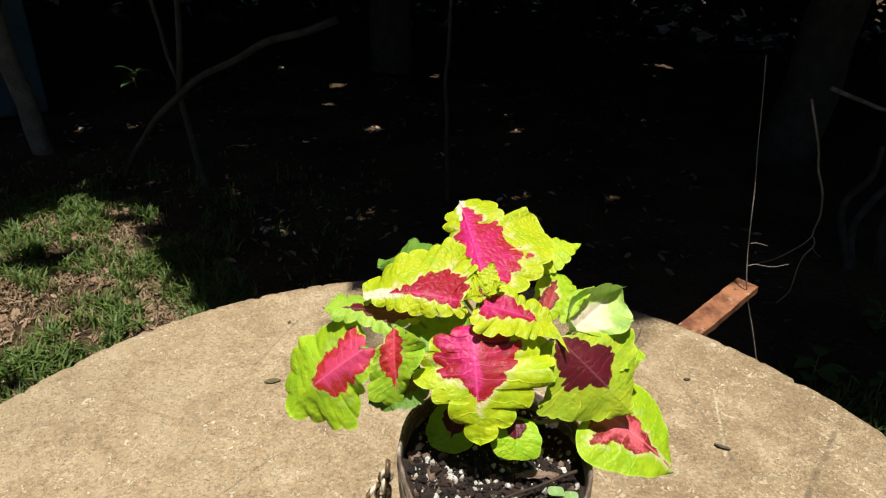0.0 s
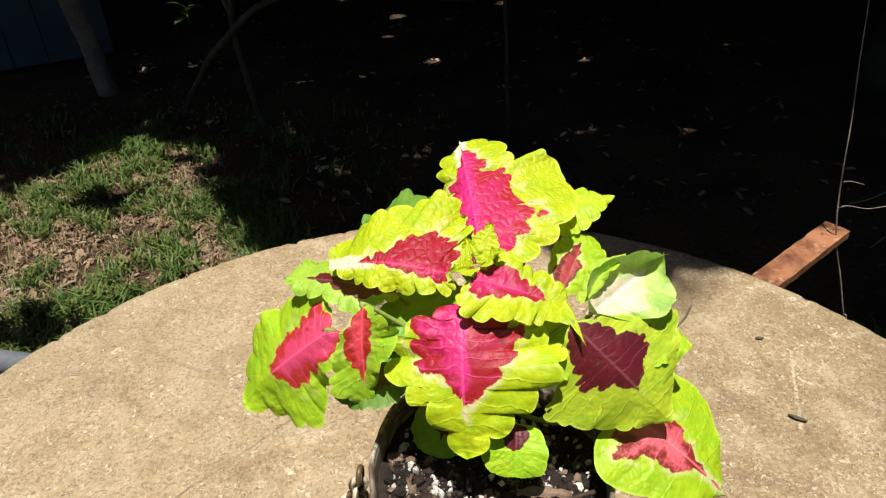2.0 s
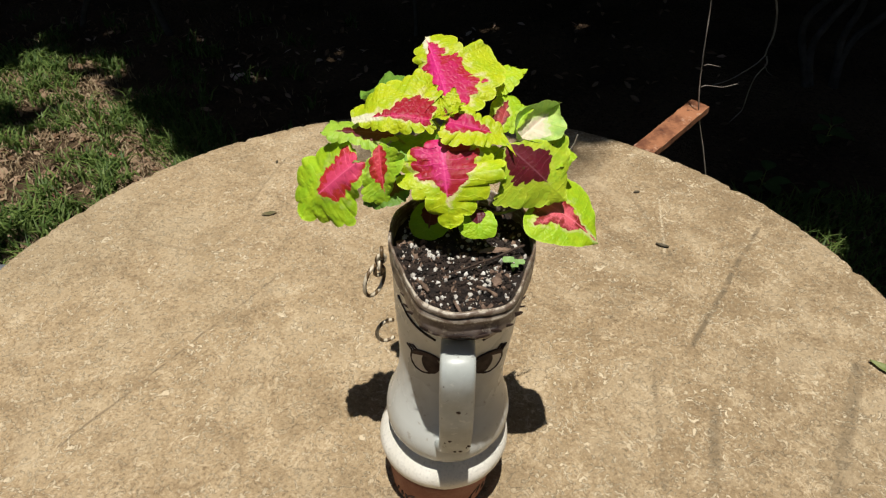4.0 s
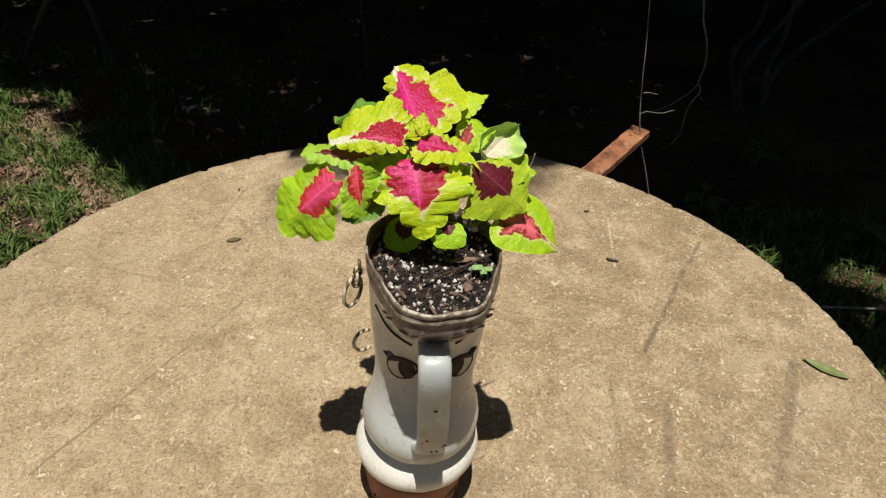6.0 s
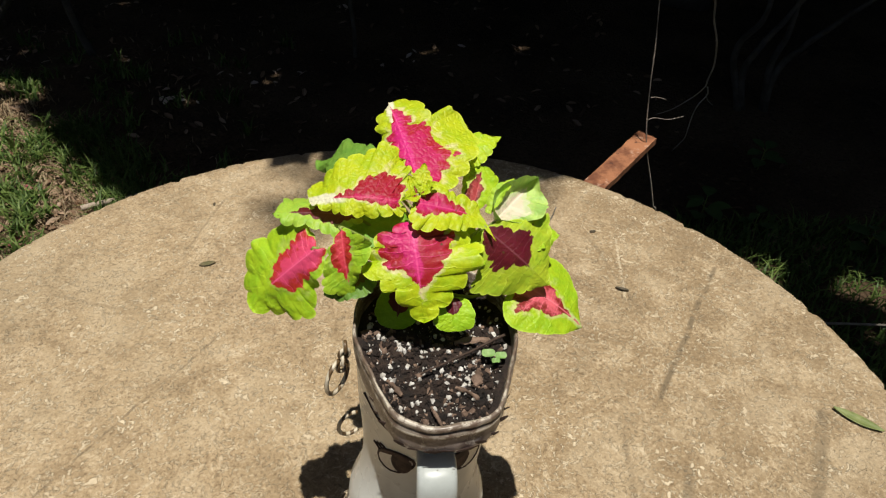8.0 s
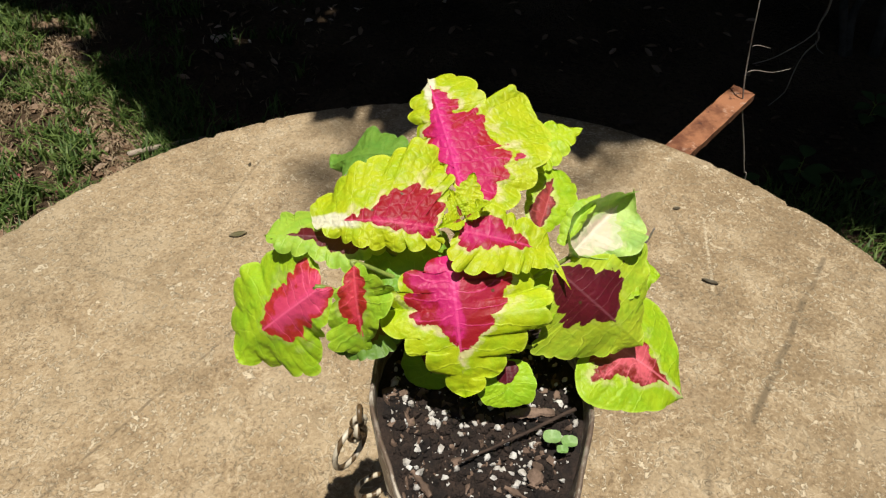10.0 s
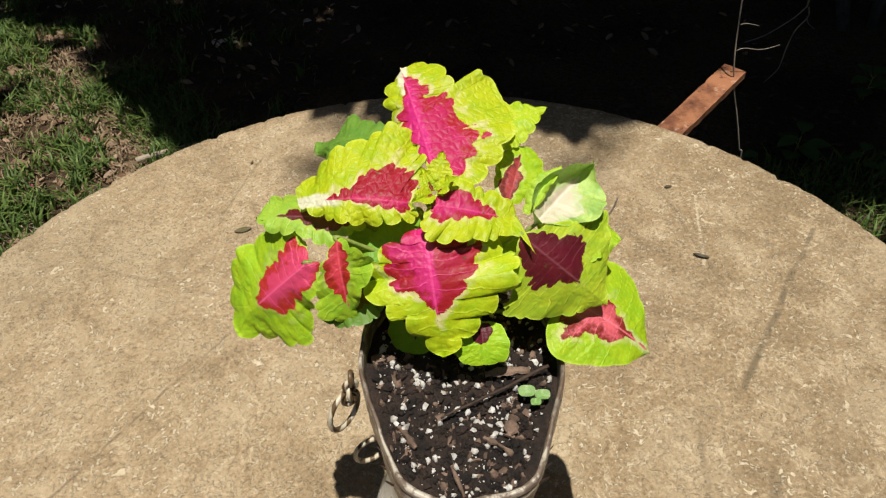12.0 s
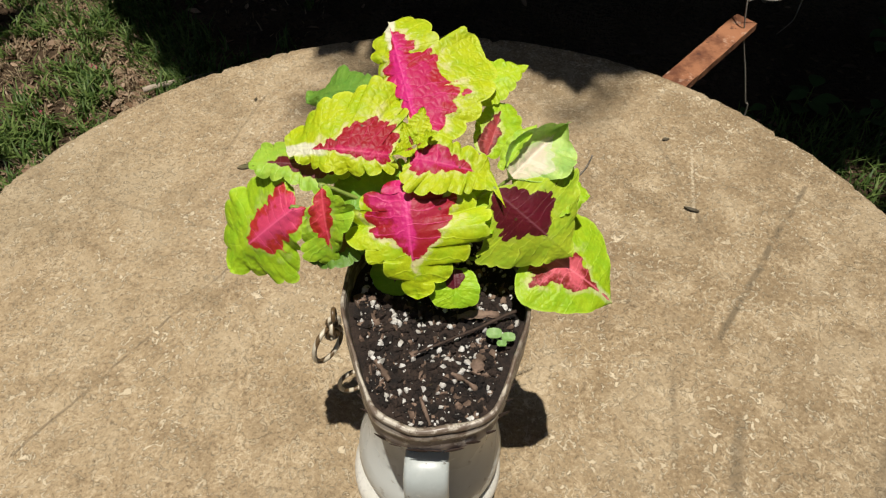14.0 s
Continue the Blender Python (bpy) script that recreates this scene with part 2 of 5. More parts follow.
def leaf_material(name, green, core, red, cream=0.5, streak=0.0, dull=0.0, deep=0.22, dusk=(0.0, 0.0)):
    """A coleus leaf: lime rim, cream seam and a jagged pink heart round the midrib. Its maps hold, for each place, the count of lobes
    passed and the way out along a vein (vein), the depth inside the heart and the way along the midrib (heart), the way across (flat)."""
    n = Nodes(name)
    got = {}
    for key in ("vein", "heart", "flat"):
        uv = n.add("ShaderNodeUVMap")
        uv.uv_map = key
        sep = n.add("ShaderNodeSeparateXYZ")
        n.tree.links.new(uv.outputs[0], sep.inputs[0])
        got[key] = sep.outputs
    ph, r = got["vein"][0], got["vein"][1]
    m0, u = got["heart"][0], got["heart"][1]
    q = n.math("ABSOLUTE", got["flat"][1])
    small = n.noise(420, 3)
    blotch = n.noise(110, 4, 0.6)
    wob = n.math("MULTIPLY", n.math("SUBTRACT", n.noise(60, 3), 0.5), 0.9)
    vein = n.math("ABSOLUTE", n.math("SUBTRACT", n.math("FRACT", n.math("ADD", ph, wob)), 0.5))
    tooth = n.math("ABSOLUTE", n.math("SUBTRACT", n.math("FRACT", n.math("MULTIPLY_ADD", ph, 2.0, n.math("MULTIPLY", wob, 1.6))), 0.5))
    m = n.math("MULTIPLY_ADD", n.math("SUBTRACT", 0.25, vein), 0.17, m0)
    m = n.math("MULTIPLY_ADD", n.math("SUBTRACT", 0.25, tooth), 0.03, m)
    m = n.math("MULTIPLY_ADD", n.math("SUBTRACT", blotch, 0.5), 0.34, m)
    m = n.math("MULTIPLY_ADD", n.math("SUBTRACT", n.noise(46, 2), 0.5), 0.62, m)
    m = n.math("MULTIPLY_ADD", n.math("SUBTRACT", small, 0.5), 0.08, m)
    g2 = tuple(x * y for x, y in zip(green, (0.74, 0.90, 0.9)))
    col = n.mix(n.ramp(blotch, 0.35, 0.7), green, g2)
    col = n.mix(n.math("MULTIPLY", n.ramp(vein, 0.045, 0.010), 0.30), col, tuple(min(1, x * 1.25 + 0.05) for x in green))
    col = n.mix(n.math("MULTIPLY", n.math("MULTIPLY", n.ramp(vein, 0.40, 0.49), n.ramp(r, 0.25, 0.8)), 0.30), col, tuple(x * 0.62 for x in green))
    net = n.voronoi(230, feature="DISTANCE_TO_EDGE")
    col = n.mix(n.math("MULTIPLY", n.ramp(net, 0.10, 0.0), 0.20), col, tuple(x * 0.60 for x in green))
    seam = n.math("MULTIPLY", n.ramp(m, -0.20, -0.05), cream)
    seam = n.math("MULTIPLY", seam, n.ramp(n.noise(150, 3), 0.40, 0.60))
    col = n.mix(seam, col, (0.80, 0.72, 0.36))
    col = n.mix(n.math("MULTIPLY", n.ramp(r, 0.94, 0.99), 0.45), col, tuple(min(1, x * 1.2 + 0.08) for x in green))
    if streak:
        w = n.math("MULTIPLY_ADD", n.noise(140, 3), 0.10, -0.01)
        t = n.math("MULTIPLY", n.ramp(n.math("SUBTRACT", q, w), 0.03, -0.005), n.ramp(u, 0.50, 0.66))
        col = n.mix(n.math("MULTIPLY", t, streak), col, (0.88, 0.84, 0.62))
    inner = n.mix(n.ramp(n.math("MULTIPLY_ADD", n.math("SUBTRACT", n.noise(85, 4, 0.65), 0.5), 1.3, m), deep - 0.10, deep + 0.14), red, core)
    inner = n.mix(n.math("MULTIPLY", n.ramp(n.noise(48, 5, 0.7), 0.54, 0.66), 0.6), inner, tuple(x * 0.62 for x in red))
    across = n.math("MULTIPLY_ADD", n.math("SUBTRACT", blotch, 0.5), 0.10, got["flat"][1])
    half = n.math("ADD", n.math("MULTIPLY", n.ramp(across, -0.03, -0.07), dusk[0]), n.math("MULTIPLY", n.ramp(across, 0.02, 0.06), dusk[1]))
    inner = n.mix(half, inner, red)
    inner = n.mix(n.math("MULTIPLY", n.ramp(q, 0.016, 0.004), 0.6), inner, tuple(min(1, x * 1.25 + 0.07) for x in core))
    inner = n.mix(n.math("MULTIPLY", n.ramp(vein, 0.05, 0.012), 0.4), inner, tuple(min(1, x * 1.25 + 0.04) for x in core))
    col = n.mix(n.ramp(m, -0.012, 0.014), col, inner)
    dots = n.ramp(n.voronoi(70), 0.075, 0.045)
    col = n.mix(n.math("MULTIPLY", n.math("MULTIPLY", dots, n.ramp(n.noise(18, 2), 0.54, 0.60)), 0.85), col, (0.10, 0.07, 0.02))
    if dull:
        col = n.mix(dull, col, (0.12, 0.26, 0.04))
    h = n.math("MULTIPLY_ADD", n.ramp(net, 0.0, 0.35), n.math("MULTIPLY", n.ramp(n.noise(38, 2), 0.38 - 0.2 * streak, 0.62 - 0.2 * streak), 0.15 + 0.13 * streak), n.math("MULTIPLY", blotch, 0.75))
    h = n.math("MULTIPLY_ADD", n.ramp(vein, 0.06, 0.0), -0.10, h)
    n.done(col, n.math("MULTIPLY_ADD", small, 0.25, 0.36), n.bump(h, 0.75, 0.0017), spec=0.35)
    return n.thin(n.mix(0.35, col, green), 0.2)


CONCRETE = concrete_material()
SOIL = speckled("potting_soil", (0.009, 0.006, 0.005), (0.046, 0.028, 0.020), 70, 0.9, 0.9, 0.004, 500)
EARTH = Nodes("earth")
_c = EARTH.mix(EARTH.ramp(EARTH.noise(2.2, 5), 0.35, 0.65), (0.07, 0.045, 0.028), (0.15, 0.10, 0.06))
_c = EARTH.mix(EARTH.math("MULTIPLY", EARTH.ramp(EARTH.noise(38, 5, 0.7), 0.55, 0.7), 0.7), _c, (0.24, 0.17, 0.10))
_c = EARTH.mix(EARTH.math("MULTIPLY", EARTH.ramp(EARTH.noise(70, 4, 0.7), 0.5, 0.36), 0.6), _c, (0.02, 0.013, 0.008))
EARTH = EARTH.done(_c, 0.92, EARTH.bump(EARTH.noise(55, 6, 0.7), 0.9, 0.03), spec=0.15)
GLAZE = Nodes("white_glaze")
_c = GLAZE.mix(GLAZE.ramp(GLAZE.noise(30, 5), 0.4, 0.75), (0.63, 0.655, 0.63), (0.53, 0.55, 0.52))
_c = GLAZE.mix(GLAZE.math("MULTIPLY", GLAZE.ramp(GLAZE.noise(120, 4), 0.64, 0.72), 0.5), _c, (0.32, 0.28, 0.22))
GLAZE = GLAZE.done(_c, GLAZE.math("MULTIPLY_ADD", GLAZE.noise(25, 3), 0.3, 0.12), GLAZE.bump(GLAZE.noise(40, 4), 0.15, 0.002), spec=0.5)
# Glaze greyed for the handle's shaded upright face, with worn specks and dark chips.
SHADE_WORN_GLAZE = Nodes("shade_worn_glaze")
_c = SHADE_WORN_GLAZE.mix(SHADE_WORN_GLAZE.ramp(SHADE_WORN_GLAZE.noise(45, 5), 0.38, 0.68), (0.43, 0.46, 0.44), (0.52, 0.55, 0.53))
_c = SHADE_WORN_GLAZE.mix(SHADE_WORN_GLAZE.math("MULTIPLY", SHADE_WORN_GLAZE.ramp(SHADE_WORN_GLAZE.noise(150, 4), 0.62, 0.70), 0.7), _c, (0.66, 0.67, 0.63))
_c = SHADE_WORN_GLAZE.mix(SHADE_WORN_GLAZE.math("MULTIPLY", SHADE_WORN_GLAZE.ramp(SHADE_WORN_GLAZE.noise(190, 4), 0.67, 0.72), 0.9), _c, (0.15, 0.13, 0.11))
SHADE_WORN_GLAZE = SHADE_WORN_GLAZE.done(_c, 0.35, SHADE_WORN_GLAZE.bump(SHADE_WORN_GLAZE.noise(60, 4), 0.25, 0.002), spec=0.4)
PAINT = speckled("brown_slip", (0.035, 0.023, 0.019), (0.10, 0.068, 0.056), 90, 0.7, 0.2, 0.001, spec=0.15)
LIPBAND = Nodes("lip_band")
_c = LIPBAND.mix(LIPBAND.ramp(LIPBAND.noise(60, 5), 0.42, 0.58), (0.26, 0.215, 0.20), (0.11, 0.075, 0.068))
_c = LIPBAND.mix(LIPBAND.math("MULTIPLY", LIPBAND.ramp(LIPBAND.noise(170, 4, 0.7), 0.55, 0.66), 0.7), _c, (0.60, 0.56, 0.50))
LIPBAND = LIPBAND.done(_c, 0.35, LIPBAND.bump(LIPBAND.noise(120, 4), 0.3, 0.002))
ROPE = Nodes("banded_rope")
_w = ROPE.add("ShaderNodeTexWave")
_w.inputs["Scale"].default_value = 55
_w.inputs["Distortion"].default_value = 3
ROPE.tree.links.new(ROPE.coords(), _w.inputs["Vector"])
ROPE = ROPE.done(ROPE.mix(ROPE.ramp(_w.outputs[1], 0.35, 0.65), (0.12, 0.075, 0.035), (0.62, 0.55, 0.42)), 0.4)
EYE_WHITE = speckled("eye_white", (0.66, 0.64, 0.58), (0.58, 0.55, 0.48), 60, 0.3, 0.1, 0.001)
TERRACOTTA = speckled("terracotta", (0.30, 0.12, 0.075), (0.40, 0.19, 0.13), 40, 0.85, 0.4, 0.002)
PERLITE = speckled("perlite", (0.74, 0.72, 0.68), (0.46, 0.42, 0.37), 200, 0.9, 0.4, 0.001)
CHIP = speckled("bark_chip", (0.11, 0.07, 0.048), (0.27, 0.18, 0.13), 90, 0.85, 0.5, 0.002)
DARKBARK = speckled("dark_twig", (0.035, 0.02, 0.014), (0.08, 0.05, 0.035), 90, 0.85, 0.5, 0.002)
BARK = speckled("bark", (0.06, 0.053, 0.043), (0.12, 0.105, 0.088), 14, 0.9, 0.8, 0.01)
TWIG = speckled("dry_twig", (0.20, 0.17, 0.14), (0.36, 0.32, 0.27), 30, 0.85, 0.5, 0.003)
RUST = Nodes("rust")
_c = RUST.mix(RUST.ramp(RUST.noise(18, 6, 0.65), 0.35, 0.62), (0.14, 0.047, 0.021), (0.38, 0.16, 0.075))
_c = RUST.mix(RUST.math("MULTIPLY", RUST.ramp(RUST.noise(30, 6, 0.7), 0.57, 0.66), 0.75), _c, (0.52, 0.33, 0.23))
_c = RUST.mix(RUST.math("MULTIPLY", RUST.ramp(RUST.noise(42, 6, 0.7), 0.42, 0.34), 0.8), _c, (0.07, 0.025, 0.015))
RUST = RUST.done(_c, 0.85, RUST.bump(RUST.noise(80, 5, 0.7), 0.7, 0.004))
PIPE = speckled("grey_plastic", (0.13, 0.14, 0.16), (0.17, 0.18, 0.20), 12, 0.4, 0.1, 0.002)
BLUE = speckled("blue_boards", (0.055, 0.11, 0.15), (0.075, 0.14, 0.18), 3, 0.6, 0.3, 0.004)
PALESTICK = speckled("pale_stick", (0.30, 0.23, 0.17), (0.44, 0.36, 0.28), 30, 0.85, 0.5, 0.003)
PALEBARK = speckled("pale_bark", (0.18, 0.16, 0.132), (0.30, 0.27, 0.225), 12, 0.9, 0.8, 0.01)
STEM = speckled("green_stem", (0.20, 0.30, 0.05), (0.30, 0.36, 0.08), 60, 0.5, 0.3, 0.001)


def foliage(name, a, b, through=0.3):
    n = Nodes(name)
    info = n.add("ShaderNodeNewGeometry")
    col = n.mix(info.outputs["Random Per Island"], a, b)
    col = n.mix(n.math("MULTIPLY", n.ramp(n.noise(40, 3), 0.4, 0.7), 0.4), col, tuple(x * 0.6 for x in a))
    n.done(col, 0.5, spec=0.3)
    return n.thin(col, through)


GRASS = foliage("grass_blade", (0.045, 0.10, 0.02), (0.21, 0.29, 0.075))
STRAW = foliage("straw", (0.44, 0.35, 0.22), (0.24, 0.16, 0.09), 0.2)
# Darker copy of fallen_leaf, shade put into the colour for ground under trees.
SHADE_LITTER = foliage("shaded_leaf", (0.14, 0.085, 0.05), (0.06, 0.035, 0.02), 0.15)
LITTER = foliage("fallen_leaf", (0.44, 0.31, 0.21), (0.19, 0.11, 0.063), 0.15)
# Paler copy of fallen_leaf, its lightness boosts the sun flecks under the trees.
SUNLIT_LITTER = foliage("sunlit_leaf", (0.68, 0.58, 0.48), (0.46, 0.30, 0.20), 0.15)
PETAL = foliage("fallen_petal", (0.50, 0.12, 0.16), (0.34, 0.10, 0.12), 0.2)
CROWN = foliage("tree_leaf", (0.03, 0.07, 0.015), (0.06, 0.11, 0.03), 0.08)
UNDER = foliage("shrub_leaf", (0.05, 0.10, 0.03), (0.10, 0.17, 0.05), 0.2)

# ---- ground ----
T = 0.46  # height of the table top


def ground_height(x, y):
    return 0.02 * noise.noise(Vector((x * 0.7, y * 0.7, 3.0))) + 0.012 * noise.noise(Vector((x * 3.1, y * 3.1, 9.0)))


verts, faces = [], []
xs = [-40, -20, -10, -6] + [-4 + 0.1 * i for i in range(81)] + [6, 10, 20, 40]
ys = [-40, -20, -8, -3] + [-1 + 0.1 * i for i in range(81)] + [9, 13, 20, 40]
for y in ys:
    for x in xs:
        verts.append((x, y, ground_height(x, y)))
w = len(xs)
for j in range(len(ys) - 1):
    for i in range(w - 1):
        faces.append((j * w + i, j * w + i + 1, (j + 1) * w + i + 1, (j + 1) * w + i))
tagged(pydata("ground", verts, faces, EARTH), "bare brown earth with leaf litter under trees", "ground", kind="structure")

# ---- concrete table ----
table = tagged(empty("concrete_table", (0.009, 0.448, 0)), "round weathered tan concrete garden table with a chipped rim", "table")


def slab(radius, top, thick, rings=26, around=640):
    verts, faces = [], []
    prof = [(radius * (i / rings) ** 0.8, 0.0) for i in range(1, rings)]
    prof += [(radius - 0.010, 0.0), (radius - 0.005, -0.002), (radius - 0.001, -0.007), (radius, -0.016), (radius - 0.002, -thick + 0.008), (radius - 0.012, -thick), (radius * 0.5, -thick), (0.05, -thick)]
    verts.append((0, 0, top))
    for r, z in prof:
        for k in range(around):
            t = 2 * math.pi * k / around
            rr, zz = r, z
            c, s = math.cos(t), math.sin(t)
            if r > radius - 0.03:
                p = Vector((c * 9, s * 9, z * 30))
                chip = max(0.0, noise.noise(Vector((c * 44, s * 44, 4.0))) - 0.20) * 0.012
                rr += 0.0018 * noise.noise(p * 1.6) + 0.0016 * noise.noise(p * 6) + 0.0025 * noise.noise(p * 0.25) - chip
                zz -= chip * 0.6 if z > -0.01 else 0
            else:
                zz += 0.0010 * noise.noise(Vector((c * r * 14, s * r * 14, 1.0)))
            verts.append((rr * c, rr * s, top + zz))
    for k in range(around):
        faces.append((0, 1 + k, 1 + (k + 1) % around))
    for i in range(len(prof) - 1):
        for k in range(around):
            k2 = (k + 1) % around
            a = 1 + i * around
            faces.append((a + k, a + around + k, a + around + k2, a + k2))
    return verts, faces


v, f = slab(0.686, 0.0, 0.055)
top = pydata("tabletop", v, f, CONCRETE)
top.parent = table
top.location = (0, 0, T)
v, f = tube([(0.009, 0.444, -0.05), (0.009, 0.444, 0.12), (0.009, 0.444, 0.30), (0.009, 0.444, T - 0.055)], [0.24, 0.20, 0.19, 0.25], 40)
pydata("pedestal", v, f, CONCRETE, table)

# ---- rusty bar under the slab ----
def bar(a, b, wide, thick, name, material, parent=None):
    a, b = Vector(a), Vector(b)
    d = (b - a).normalized()
    s = d.cross(Vector((0, 0, 1))).normalized()
    n = s.cross(d)
    verts, faces = [], []
    prof = [(-1, -1), (-0.86, -1), (0.86, -1), (1, -1), (1, 1), (0.86, 1), (-0.86, 1), (-1, 1)]
    steps = 30
    for i in range(steps + 1):
        p = a + (b - a) * i / steps
        for x, y in prof:
            inset = 0.92 if abs(x) == 1 else 1
            q = p + s * x * wide / 2 + n * y * inset * thick / 2
            verts.append(q + 0.0016 * noise.noise_vector(q * 55))
    k = len(prof)
    for i in range(steps):
        for j in range(k):
            faces.append((i * k + j, i * k + (j + 1) % k, (i + 1) * k + (j + 1) % k, (i + 1) * k + j))
    faces.append(tuple(range(k - 1, -1, -1)))
    faces.append(tuple(steps * k + j for j in range(k)))
    return pydata(name, verts, faces, material, parent, smooth=False)


tagged(bar((0.20, 0.80, 0.385), (0.620, 1.234, 0.419), 0.046, 0.018, "iron_bar", RUST), "rusty flat iron bar jutting from under the concrete slab", "metal bar")

# ---- face jug on its saucer and clay base ----
JX, JY = 0.038, 0.316


def lathe(cx, cy, prof, around=64, warp=None, closed=True):
    verts, faces = [], []
    for i, (r, z) in enumerate(prof):
        for k in range(around):
            t = 2 * math.pi * k / around
            x, y = r * math.cos(t), r * math.sin(t)
            if warp:
                x, y, dz = warp(x, y, z, i)
            else:
                dz = 0
            verts.append((cx + x, cy + y, z + dz))
    for i in range(len(prof) - 1):
        for k in range(around):
            k2 = (k + 1) % around
            a = i * around
            faces.append((a + k, a + k2, a + around + k2, a + around + k))
    if closed:
        faces.append(tuple(range(around - 1, -1, -1)))
        a = (len(prof) - 1) * around
        faces.append(tuple(a + k for k in range(around)))
    return verts, faces


base = tagged(empty("clay_base", (0.024, 0.30, T)), "reddish terracotta ring base with dark scratched marks on the concrete", "plant stand")
v, f = lathe(0.024, 0.302, [(0.045, T + 0.001), (0.049, T + 0.003), (0.052, T + 0.012), (0.0555, T + 0.05), (0.057, T + 0.062), (0.056, T + 0.066), (0.03, T + 0.067)], 56)
pydata("base_ring", v, f, TERRACOTTA, base)
for k in range(16):
    t = math.radians(215 + k * 7.4 + rnd(-2, 2))
    r = 0.0537
    zz = T + 0.028 + rnd(-0.006, 0.008)
    c = Vector((0.024 + r * math.cos(t), 0.302 + r * math.sin(t), zz))
    side = Vector((-math.sin(t), math.cos(t), 0))
    up = Vector((0.09 * math.cos(t), 0.09 * math.sin(t), 1)).normalized()
    a = rnd(-0.9, 0.9)
    d = side * math.sin(a) + up * math.cos(a)
    v, f = tube([c - d * rnd(0.004, 0.008), c, c + d * rnd(0.004, 0.008)], [0.0008, 0.0013, 0.0007], 5)
    pydata("mark", v, f, PAINT, base)

saucer = tagged(empty("saucer", (0.028, 0.305, 0.527)), "upturned cream-white glazed saucer under the jug", "saucer")
v, f = lathe(0.028, 0.305, [(0.050, 0.5275), (0.060, 0.530), (0.0655, 0.536), (0.0665, 0.543), (0.0655, 0.549), (0.062, 0.554), (0.055, 0.561), (0.048, 0.566), (0.02, 0.5685)], 64,
             lambda x, y, z, i: (x * (1 + 0.01 * noise.noise(Vector((x * 40, y * 40, z * 9)))), y, 0.0015 * noise.noise(Vector((x * 50, y * 50, 2)))))
SAUCER_GLAZE = speckled("cream_glaze", (0.84, 0.82, 0.75), (0.76, 0.74, 0.66), 40, 0.3, 0.2, 0.001)
pydata("saucer_body", v, f, SAUCER_GLAZE, saucer)

jug = tagged(empty("face_jug", (JX, JY, 0.558)), "white glazed ceramic face jug used as a planter, brown patterned lip", "planter")


LIP_ANGLE = (0, 8, 16, 21, 26, 32, 40, 50, 60, 75, 90)
LIP_REACH = (0.0960, 0.0954, 0.0934, 0.0900, 0.0838, 0.0770, 0.0695, 0.0640, 0.0608, 0.0582, 0.0572)


def lip(amount):
    """Draws the front of the rim out into a wide lip with two corners."""
    def warp(x, y, z, i):
        a = amount[i]
        if a > 0:
            r = math.hypot(x, y)
            th = math.degrees(math.atan2(x, -y))
            q = abs(th)
            g = float(np.interp(q, LIP_ANGLE, LIP_REACH)) / 0.060
            g = 1 + (g - 1) * a
            x, y = x * g, y * g
        x += 0.0032 * a
        low = min(1.0, max(0.0, (0.70 - z) / 0.10))
        low *= low * (3 - 2 * low)
        x = x * (1 - 0.05 * low) - 0.0065 * low
        y -= 0.011 * low
        if z > 0.77:
            w = 1 + 0.022 * noise.noise(Vector((x * 45, y * 45, z * 30)))
            x, y = x * w, y * w
        return x, y, 0.004 * a * max(0, -y / 0.1) + (0.0006 + 0.0012 * a) * noise.noise(Vector((x * 60, y * 60, z * 40)))
    return warp


JP = [(0.040, 0.5690, 0), (0.054, 0.5705, 0), (0.0600, 0.5755, 0), (0.0632, 0.583, 0), (0.0640, 0.592, 0), (0.0625, 0.602, 0), (0.0585, 0.613, 0), (0.0545, 0.624, 0), (0.0518, 0.637, 0), (0.0505, 0.651, 0), (0.0510, 0.668, 0), (0.0525, 0.69, 0.0), (0.0545, 0.715, 0.06),
      (0.0555, 0.735, 0.2), (0.057, 0.752, 0.45), (0.0585, 0.764, 0.72), (0.0592, 0.7705, 0.9), (0.0604, 0.7752, 0.95)]
v, f = lathe(JX, JY, [(r, z) for r, z, a in JP], 120, lip([a for r, z, a in JP]), closed=False)
f.append(tuple(range(119, -1, -1)))
pydata("jug_body", v, f, GLAZE, jug)
JL = [(0.0604, 0.7750, 0.95), (0.0617, 0.7760, 0.98), (0.0621, 0.779, 1), (0.0612, 0.785, 1), (0.0615, 0.790, 1.0)]
v, f = lathe(JX, JY, [(r, z) for r, z, a in JL], 140, lip([a for r, z, a in JL]), closed=False)
pydata("lip_band", v, f, LIPBAND, jug, "brown and grey mottled painted band")
JR = [(0.0615, 0.7898, 1), (0.0624, 0.7912, 1), (0.0622, 0.7940, 1), (0.0611, 0.7956, 1), (0.0621, 0.7975, 1), (0.0618, 0.8004, 1), (0.0607, 0.8014, 1), (0.0597, 0.8004, 1), (0.0593, 0.795, 1), (0.0580, 0.775, 0.95), (0.055, 0.755, 0.8)]
v, f = lathe(JX, JY, [(r, z) for r, z, a in JR], 140, lip([a for r, z, a in JR]), closed=False)
RIM = Nodes("rim_glaze")
_s = RIM.add("ShaderNodeSeparateXYZ")
RIM.tree.links.new(RIM.coords(), _s.inputs[0])
_b = RIM.math("SINE", RIM.math("MULTIPLY_ADD", RIM.noise(40, 3), 2.2, RIM.math("MULTIPLY", _s.outputs[2], 1500.0)))
_b = RIM.math("MAXIMUM", _b, RIM.ramp(_s.outputs[2], 0.789, 0.785))
